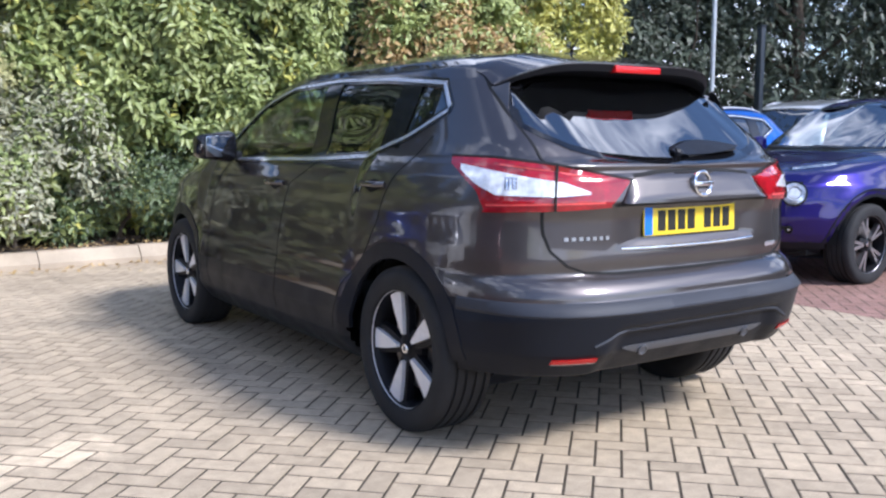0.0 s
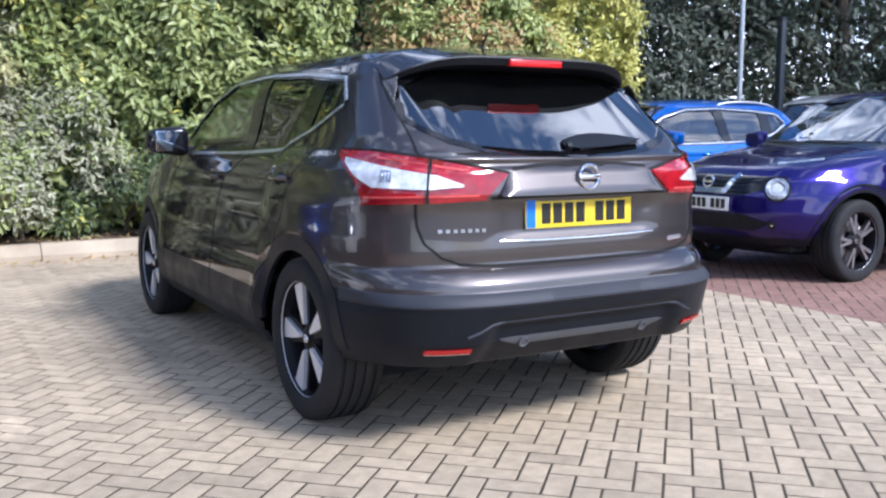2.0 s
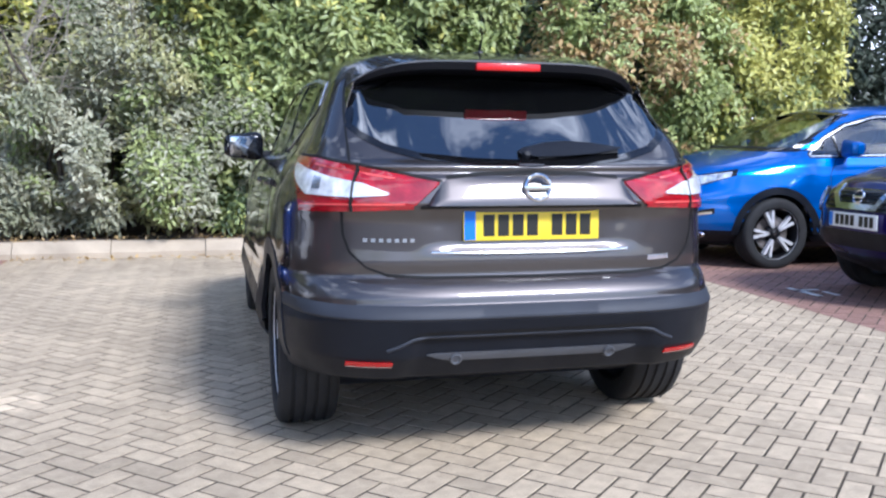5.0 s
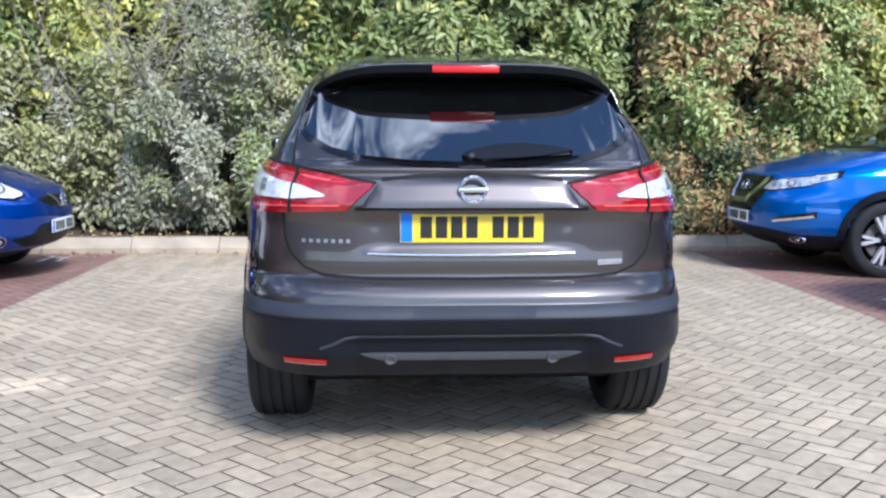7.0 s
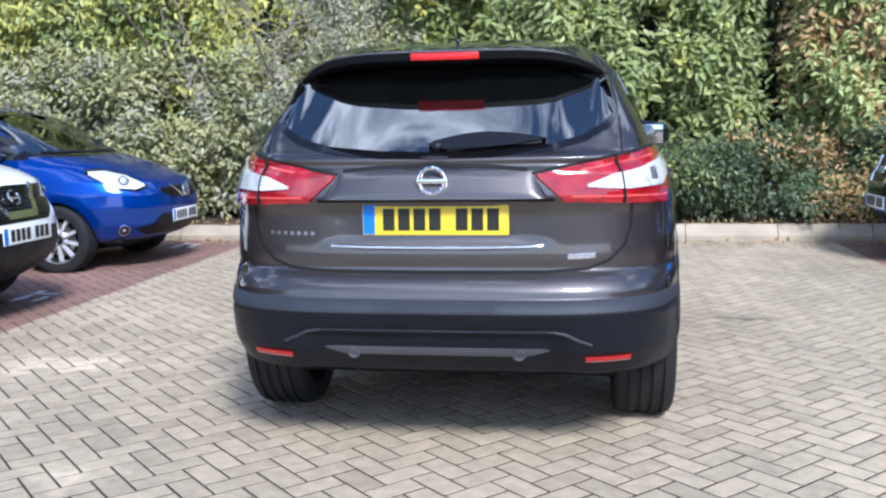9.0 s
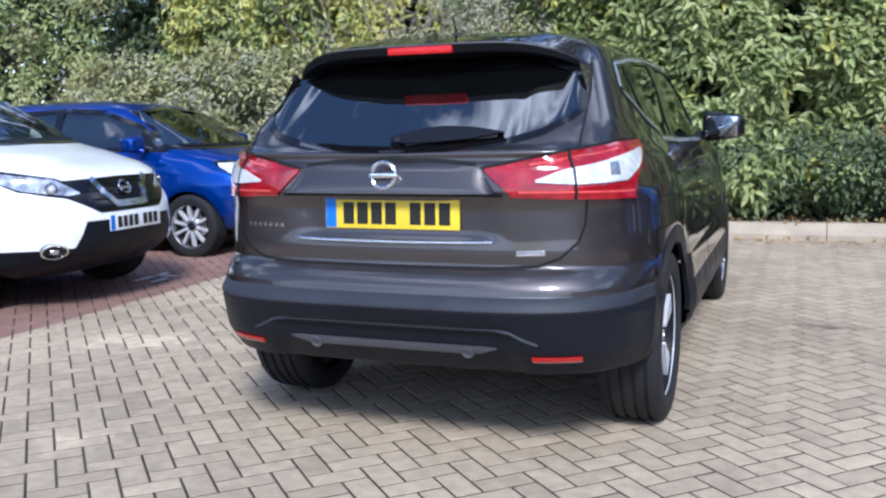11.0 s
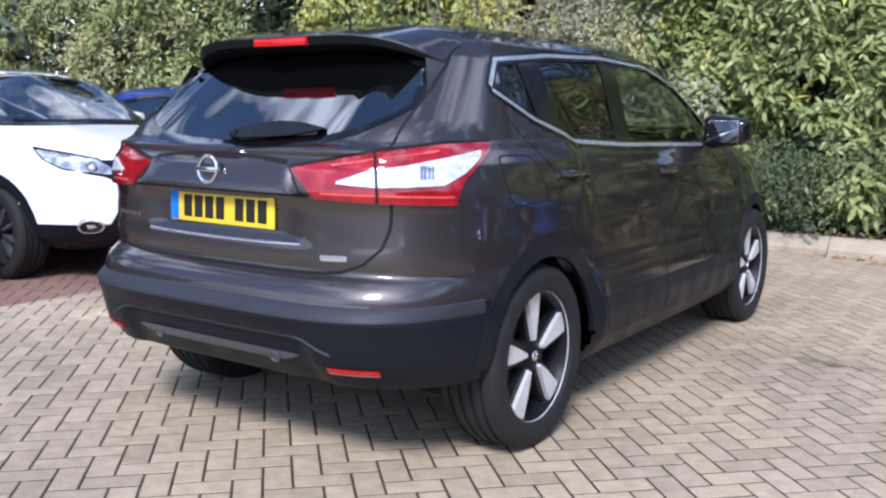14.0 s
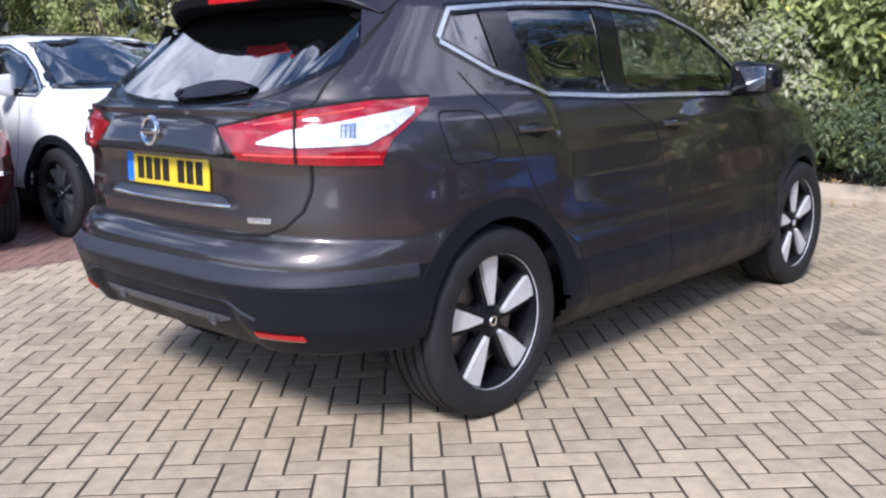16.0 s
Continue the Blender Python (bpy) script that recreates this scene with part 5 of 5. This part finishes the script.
# ---- hedge and shrubs ----
def leaf_mesh(name, centres, normals_out, sizes, rng, droop=0.3, narrow=0.42, axes=None):
    """Many folded, pointed leaves in one mesh: each six corners round a midrib."""
    n = len(centres)
    out = normals_out / np.linalg.norm(normals_out, axis=1, keepdims=True)
    rand = rng.normal(size=(n, 3))
    along = rand + 0.6 * out - np.array([0, 0, droop])
    if axes is not None:
        along = axes + 0.22 * rand - np.array([0, 0, 0.6 * droop])
    along -= 0.35 * (along * out).sum(1, keepdims=True) * out
    along /= np.linalg.norm(along, axis=1, keepdims=True)
    face = out + 0.42 * rng.normal(size=(n, 3)) + np.array([0, 0, 0.55])
    across = np.cross(face, along)
    across /= np.linalg.norm(across, axis=1, keepdims=True) + 1e-9
    up = np.cross(along, across)
    L, W = sizes[:, None], sizes[:, None] * narrow
    rib0, rib1, tip = centres, centres + along * L * 0.5 - up * L * 0.05, centres + along * L - up * L * 0.18
    l0, r0 = centres + along * L * 0.30 + across * W * 0.5 + up * W * 0.16, centres + along * L * 0.30 - across * W * 0.5 + up * W * 0.16
    l1, r1 = centres + along * L * 0.68 + across * W * 0.42 + up * W * 0.05, centres + along * L * 0.68 - across * W * 0.42 + up * W * 0.05
    verts = np.stack([rib0, l0, l1, tip, r1, r0, rib1], 1).reshape(-1, 3)
    base = (np.arange(n) * 7)[:, None]
    loops = np.concatenate([base + np.array([[0, 6, 2, 1]]), base + np.array([[0, 5, 4, 6]])], 1).reshape(-1, 4)
    tris = np.concatenate([base + np.array([[6, 3, 2]]), base + np.array([[6, 4, 3]])], 1).reshape(-1, 3)
    me = bpy.data.meshes.new(name)
    me.vertices.add(len(verts))
    me.vertices.foreach_set("co", verts.ravel())
    flat = np.concatenate([loops.ravel(), tris.ravel()])
    starts = np.concatenate([np.arange(len(loops)) * 4, len(loops) * 4 + np.arange(len(tris)) * 3])
    me.loops.add(len(flat))
    me.loops.foreach_set("vertex_index", flat)
    me.polygons.add(len(starts))
    me.polygons.foreach_set("loop_start", starts)
    me.update(calc_edges=True)
    me.validate()
    return me


def shrub(name, label, x0, x1, front, depth, height, material, count, size, seed, clump=0.30, low=0.12, bare=0.0, second=None, taper=0.35, narrow=0.42, base=KERB_H, per=15, round_top=0.0):
    """A bush: stems from the soil, and leaves in shoots that stand out from an uneven body with gaps."""
    rng = np.random.default_rng(seed)
    bush = thing(name, pose((x0 + x1) / 2, front + depth / 2, base), label, "shrub" if base == KERB_H else "hedge", "hedge along the kerb" if base == KERB_H else "greenery beyond the car park")
    hw, hd = (x1 - x0) / 2, depth / 2
    stems = bmesh.new()
    for k in range(max(4, int(hw * 5))):
        p = Vector((rng.uniform(-0.8, 0.8) * hw, rng.uniform(-0.5, 0.6) * hd, -0.03))
        pts = [p.copy()]
        lean = Vector((rng.normal() * 0.25, rng.normal() * 0.2 - 0.08, 1))
        for j in range(7):
            p = p + (lean + Vector((rng.normal(), rng.normal(), 0)) * 0.28).normalized() * height * 0.13
            pts.append(p.copy())
        t = tube(pts, 0.022 + 0.02 * rng.random(), 6, 0.25)
        me = bpy.data.meshes.new("stem")
        t.to_mesh(me)
        t.free()
        stems.from_mesh(me)
    part("branchwork", stems, BARK, bush)["kind"] = "stuff"
    # shoots spread over a rounded body; noise makes bulges and hollows
    shoots = int(count / per)
    u, v = rng.uniform(-1, 1, shoots * 2), rng.uniform(0, 1, shoots * 2) ** 0.85
    w = rng.uniform(-1.0, 1.0, shoots * 2)
    keep, places, outs = 0, [], []
    for a, b, c in zip(u, v, w):
        z = low + (height - low) * b
        bulge = noise.noise((a * hw * 1.3 + seed * 3.1, z * 1.3, seed)) * 0.50 + noise.noise((a * hw * 3.0, z * 3.0, seed + 9)) * 0.32
        hole = noise.noise((a * hw * 1.9 + 40, z * 1.9, seed + 20))
        if hole > 0.34 - bare or abs(a) > 1 - round_top * b * b:
            continue
        shape = (1 - abs(a) ** 5 * 0.35) * (1 - taper * max(0, b - 0.45) ** 2 / 0.3) * (1 - 0.30 * max(0, 0.30 - b) / 0.30)
        y = -hd * shape + bulge if rng.random() < 0.90 else c * hd * shape
        top = 1 + 0.12 * noise.noise((a * hw * 1.3, seed, 5.0))
        places.append((a * hw, y, z * top))
        outs.append((a * 0.5, -1.0 if y < 0 else 0.6, 0.35 + 0.8 * max(0, b - 0.6)))
        keep += 1
        if keep >= shoots:
            break
    places, outs = np.array(places), np.array(outs)
    k = per
    # each shoot: leaves set round a stem that reaches outwards
    unit = lambda q: q / (np.linalg.norm(q, axis=1, keepdims=True) + 1e-9)
    stem_way = unit(unit(outs) + rng.normal(size=outs.shape) * 0.45 + np.array([0, 0, -0.10]))
    stem_way, n = np.repeat(stem_way, k, 0), len(places) * k
    radial = rng.normal(size=(n, 3))
    radial = unit(radial - (radial * stem_way).sum(1, keepdims=True) * stem_way)
    centres = np.repeat(places, k, 0) + stem_way * rng.uniform(-0.75, 0.55, (n, 1)) * clump + radial * clump * 0.10 + rng.normal(size=(n, 3)) * clump * 0.16
    normals = stem_way * 0.5 + np.repeat(unit(outs), k, 0) * 0.5 + np.array([0, 0, 0.35]) + rng.normal(size=(n, 3)) * 0.22
    axes = stem_way * 0.45 + radial * 0.95
    sizes = size * rng.uniform(0.6, 1.25, len(centres))
    stretch_of = np.array([noise.noise((q[0] * 1.6 + seed, q[2] * 1.6, seed * 1.7)) for q in places]) * 0.9 + rng.normal(size=len(places)) * 0.30
    limit = np.quantile(stretch_of, 1 - second[1]) if second else 9.0
    pick = np.repeat(stretch_of > limit, k)
    groups = [(~pick, material)] + ([(pick, second[0])] if second else [])
    for chosen, mt in groups:
        ob = part("foliage", leaf_mesh("foliage", centres[chosen], normals[chosen], sizes[chosen], rng, narrow=narrow, axes=axes[chosen]), mt, bush)
        ob["kind"] = "stuff"
    return bush


F = KERB_Y + 0.55
shrub("laurel_hedge", "tall green laurel hedge with glossy pointed leaves", -1.5, 2.42, F, 2.0, 3.5, LEAF_LAUREL, 42000, 0.118, 11, clump=0.26, second=(LEAF_YELLOW, 0.06), narrow=0.40, bare=0.10)
shrub("variegated_shrub", "grey-green variegated shrub with pale leaves at the kerb", -3.2, -0.25, F - 0.36, 1.3, 1.66, LEAF_GREY, 23000, 0.072, 12, clump=0.22, round_top=0.40, second=(LEAF_LAUREL, 0.26), taper=0.8, per=20, bare=0.22)
shrub("pale_shrub", "upright pale grey-leaved shrub among the hedge", -2.55, -1.15, F - 0.1, 1.0, 2.55, LEAF_GREY, 12000, 0.066, 21, clump=0.22, per=20, second=(LEAF_DRY, 0.45), taper=0.9, bare=0.10)
shrub("mottled_hedge", "mottled olive and straw-coloured hedge", -8.5, -2.6, F + 0.1, 1.6, 1.95, LEAF_DRY, 30000, 0.085, 13, second=(LEAF_GREY, 0.35))
shrub("yellowing_shrub", "tall shrub with yellow-green autumn leaves", -6.9, -3.3, F + 0.55, 1.8, 3.8, LEAF_YELLOW, 22000, 0.105, 14, second=(LEAF_LAUREL, 0.5), bare=0.10)
shrub("green_shrub", "green leafy shrub behind the pale one", -3.3, -1.0, F + 1.3, 2.0, 3.9, LEAF_LAUREL, 8000, 0.13, 22, second=(LEAF_YELLOW, 0.3), bare=0.16)
shrub("olive_hedge", "tall dull green hedge beyond the bays", -21.0, -8.0, F + 0.3, 2.4, 4.2, LEAF_DRY, 48000, 0.10, 18, second=(LEAF_LAUREL, 0.5))
shrub("mixed_shrub", "green shrub with rust-tinted leaves in autumn", 2.75, 5.4, F, 1.8, 3.6, LEAF_MIXED, 26000, 0.09, 15, second=(LEAF_RUST, 0.24), bare=0.16)
shrub("rust_shrub", "small red-leaved shrub at the foot of the hedge", 3.35, 3.95, F - 0.2, 0.5, 0.55, LEAF_RUST, 1300, 0.055, 19, low=0.02)
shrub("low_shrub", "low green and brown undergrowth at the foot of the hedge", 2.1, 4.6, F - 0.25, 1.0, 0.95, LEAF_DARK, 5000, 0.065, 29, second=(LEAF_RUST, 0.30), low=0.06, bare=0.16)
shrub("yellow_shrub", "tall yellow-green shrub at the end of the hedge", 4.9, 6.9, F + 0.2, 2.2, 3.8, LEAF_YELLOW, 17000, 0.10, 16, second=(LEAF_LAUREL, 0.15))
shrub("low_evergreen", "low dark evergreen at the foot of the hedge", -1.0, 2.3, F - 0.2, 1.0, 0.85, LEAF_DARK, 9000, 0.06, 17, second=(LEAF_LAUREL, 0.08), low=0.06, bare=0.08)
# gapless backing rows: the shade within the hedge is painted as dark leaf colour
shrub("backing_hedge", "backing growth behind the hedge, its inner shade put into dark leaves", -4.5, 7.2, F + 1.9, 1.4, 4.1, LEAF_DARK, 46000, 0.15, 23, clump=0.45, bare=-0.5)
shrub("backing_hedge", "backing growth behind the hedge, its inner shade put into dark leaves", -21.0, -4.2, F + 2.3, 1.4, 4.2, LEAF_DARK, 26000, 0.17, 24, clump=0.5, bare=-0.3)

# a tangle of bare twigs that stands above the pale shrub
rng = np.random.default_rng(77)
tangle = thing("bare_shrub", pose(-3.05, F + 0.15, KERB_H), "leafless grey twigs tangled above the pale shrub", "shrub", "hedge along the kerb")
for k in range(16):
    p = Vector((rng.uniform(-0.6, 0.6), rng.uniform(-0.1, 0.3), -0.02))
    line, lean = [p.copy()], Vector((rng.normal() * 0.22, rng.normal() * 0.1, 1.0))
    for j in range(11):
        p = p + (lean + Vector((rng.normal(), rng.normal() * 0.5, 0.1)) * 0.35).normalized() * 0.30
        line.append(p.copy())
    part("stem", tube(line, 0.014, 6, 0.25), TWIG, tangle)
    for j in range(4, 12):
        for w in range(3):
            q = line[j - 1].lerp(line[min(j, 11)], rng.random())
            tip = q + Vector((rng.normal() * 0.30, rng.normal() * 0.2 - 0.08, rng.uniform(-0.25, 0.35)))
            part("twig", tube([q, q.lerp(tip, 0.5) + Vector((rng.normal() * 0.05, 0, rng.normal() * 0.06)), tip], 0.005, 4, 0.35), TWIG, tangle)

# fallen leaves on the kerb, along its foot and on the soil
rng = np.random.default_rng(41)
spots = np.stack([rng.uniform(-6.0, 6.0, 1700), KERB_Y + rng.normal(0.12, 0.24, 1700), np.zeros(1700)], 1)
spots[:, 2] = np.where(spots[:, 1] > KERB_Y + 0.09, KERB_H + 0.008, np.where(spots[:, 1] < KERB_Y - 0.01, 0.006, -1.0))
spots = spots[spots[:, 2] >= 0]
litter = part("leaf_litter", leaf_mesh("leaf_litter", spots, np.tile((0.0, 0.0, 1.0), (len(spots), 1)) + rng.normal(size=spots.shape) * 0.05, rng.uniform(0.025, 0.06, len(spots)), rng, 0.0, 0.6), LEAF_RUST, None)
for v in litter.data.vertices:
    v.co.z = max(v.co.z, 0.003 if v.co.y < KERB_Y + 0.05 else KERB_H + 0.004)
tagged(litter, "small brown fallen leaves along the kerb", "leaf litter", "", "stuff")


# ---- what stands beyond ----
def tree(name, label, x, y, height, spread, material, count, seed, size=0.28, clear=0.18):
    """A trunk with limbs, and a crown of many leaf clumps with gaps."""
    rng = np.random.default_rng(seed)
    t = thing(name, pose(x, y, -0.075), label, "tree", "trees beyond the car park")
    trunk = bmesh.new()

    def add(b):
        me = bpy.data.meshes.new("limb")
        b.to_mesh(me)
        b.free()
        trunk.from_mesh(me)

    pts = [Vector((0.10 * rng.normal(), 0.10 * rng.normal(), -0.1 + height * 0.9 * k / 7)) for k in range(8)]
    add(tube(pts, height * 0.022, 9, 0.25))
    centres, outs = [], []
    for k in range(16):
        b = clear + (0.95 - clear) * (k + rng.random()) / 16
        a = rng.uniform(0, 2 * math.pi)
        reach = spread * (0.55 + 0.45 * math.sin(math.pi * min(b * 1.1, 1.0))) * (1.15 - 0.75 * b)
        root = Vector((0, 0, height * b))
        tip = root + Vector((math.cos(a) * reach, math.sin(a) * reach, height * 0.10))
        add(tube([root, root.lerp(tip, 0.5) + Vector((0, 0, 0.12)), tip], height * 0.007, 6, 0.3))
        for c in range(9):
            q = root.lerp(tip, 0.3 + 0.75 * rng.random()) + Vector(rng.normal(size=3)) * spread * 0.20
            centres.append(q)
            outs.append((q.x * 0.4, q.y * 0.4, 0.5))
    part("trunk", trunk, BARK, t)
    per = max(1, count // len(centres))
    p = np.repeat(np.array(centres), per, 0) + rng.normal(size=(len(centres) * per, 3)) * spread * np.array([0.13, 0.13, 0.10])
    n = np.repeat(np.array(outs), per, 0) + rng.normal(size=(len(p), 3)) * 0.6
    ob = part("crown", leaf_mesh("crown", p, n, size * rng.uniform(0.6, 1.3, len(p)), rng), material, t)
    ob["kind"] = "stuff"
    return t


rng = random.Random(5)
for k, (tx, ty, th) in enumerate(((9.5, 13.5, 9.0), (13.5, 12.5, 10.0), (17.5, 11.0, 10.0), (21.5, 9.0, 10.0), (26.0, 6.0, 10.0), (12.0, 17.0, 12.0), (18.0, 16.0, 12.0), (24.0, 13.0, 12.0), (6.5, 14.5, 9.0))):
    tree("dark_tree", "tall dark evergreen tree behind the car park", tx, ty, th, 3.0, LEAF_FAR, 7500, 50 + k, 0.22, 0.05)
shrub("dark_hedge", "dark evergreen screen behind the parked cars", 7.2, 30.0, 11.4, 3.0, 7.5, LEAF_FAR, 66000, 0.19, 31, base=-0.075, bare=-0.5)
shrub("dark_hedge", "dark evergreen screen behind the hedge", -7.0, 8.0, 9.9, 2.0, 5.5, LEAF_FAR, 24000, 0.24, 35, base=-0.075, bare=-0.6)
shrub("dark_hedge", "dark evergreen screen at the end of the car park", -34.0, -15.5, 7.4, 3.0, 5.5, LEAF_FAR, 22000, 0.26, 33, base=-0.075)
for k, (tx, ty, th) in enumerate(((-19.0, 6.5, 9.0), (-20.0, 2.5, 9.0), (-21.5, -2.0, 9.0), (-23.0, 9.5, 10.0), (-14.0, 10.5, 8.0), (-9.0, 11.0, 8.0), (-4.0, 10.5, 8.0), (1.0, 10.8, 8.0))):
    tree("dark_tree", "tall dark tree behind the hedge", tx, ty, th, 3.0, LEAF_FAR, 5200, 70 + k, 0.30, 0.10)

lamp_post = thing("lamp_post", pose(10.2, 7.6, -0.075), "slim galvanised steel lamp post", "lamp post")
part("base_column", lathe([(0.0, 0.075), (1.15, 0.075), (1.22, 0.048), (1.26, 0.048)], 20, "z"), STEEL_POST, lamp_post)
part("shaft", lathe([(1.2, 0.045), (6.0, 0.036)], 16, "z"), STEEL_POST, lamp_post)
part("lantern", boxed((-0.45, -0.09, 5.98), (0.08, 0.09, 6.08), 0.03, 3), STEEL_POST, lamp_post)
post = thing("dark_post", pose(8.3, 5.2, -0.012), "dark painted square steel post", "post")
part("shaft", boxed((-0.045, -0.045, 0.0), (0.045, 0.045, 2.75), 0.008), DARK_POST, post)
part("cap", boxed((-0.052, -0.052, 2.75), (0.052, 0.052, 2.775), 0.006), DARK_POST, post)
part("base_plate", boxed((-0.10, -0.10, 0.0), (0.10, 0.10, 0.012), 0.003), DARK_POST, post)
silver_car, shell = build_car("crossover_car", pose(9.90, 5.6, -0.07, 0, 0, -90), "tall silver crossover car parked beyond the bays", dict(PALE, dark_roof=False, wheel=(0.343, 0.243, "twin", ALLOY, DARK_ALLOY)), PAINT_SILVER, 60, 70)
roof_rails(silver_car, SATIN_SILVER, 0.545, -0.12, 0.98, 1.515)
silver_car.scale = (1.10, 1.18, 1.18)
red_car, shell = build_car("hatchback_car", pose(-4.15, -0.47, 0, 0, 0, 90), "dark red hatchback parked tail out in a bay", dict(HATCH, mirror_cap=PAINT_RED), PAINT_RED, 60, 80)
for s in (1, -1):
    part("tail_lamp", shell.patch(rear_corner(s), [(-0.02, 0.66), (0.30, 0.70)], [(-0.02, 0.86), (0.30, 0.82)], 12, 6, 0.010, 0.02), RED_LENS, red_car)
part("bumper_strip", shell.strip(REAR, [(-0.7, 0.56), (0, 0.56), (0.7, 0.56)], 0.03, 0.008), CHROME, red_car)

# the belt of trees that closes the car park on the other sides
for k, (bx, by, turn, length) in enumerate(((27.0, -6.0, 90, 40.0), (-29.0, -8.0, -90, 36.0))):
    belt = shrub("tree_belt", "dark belt of trees around the car park", -length / 2, length / 2, 0.0, 3.0, 7.5, LEAF_FAR, 26000, 0.65, 61 + k, clump=0.8, base=-0.075, bare=-0.6)
    belt.matrix_world = pose(bx, by, -0.075, 0, 0, turn)
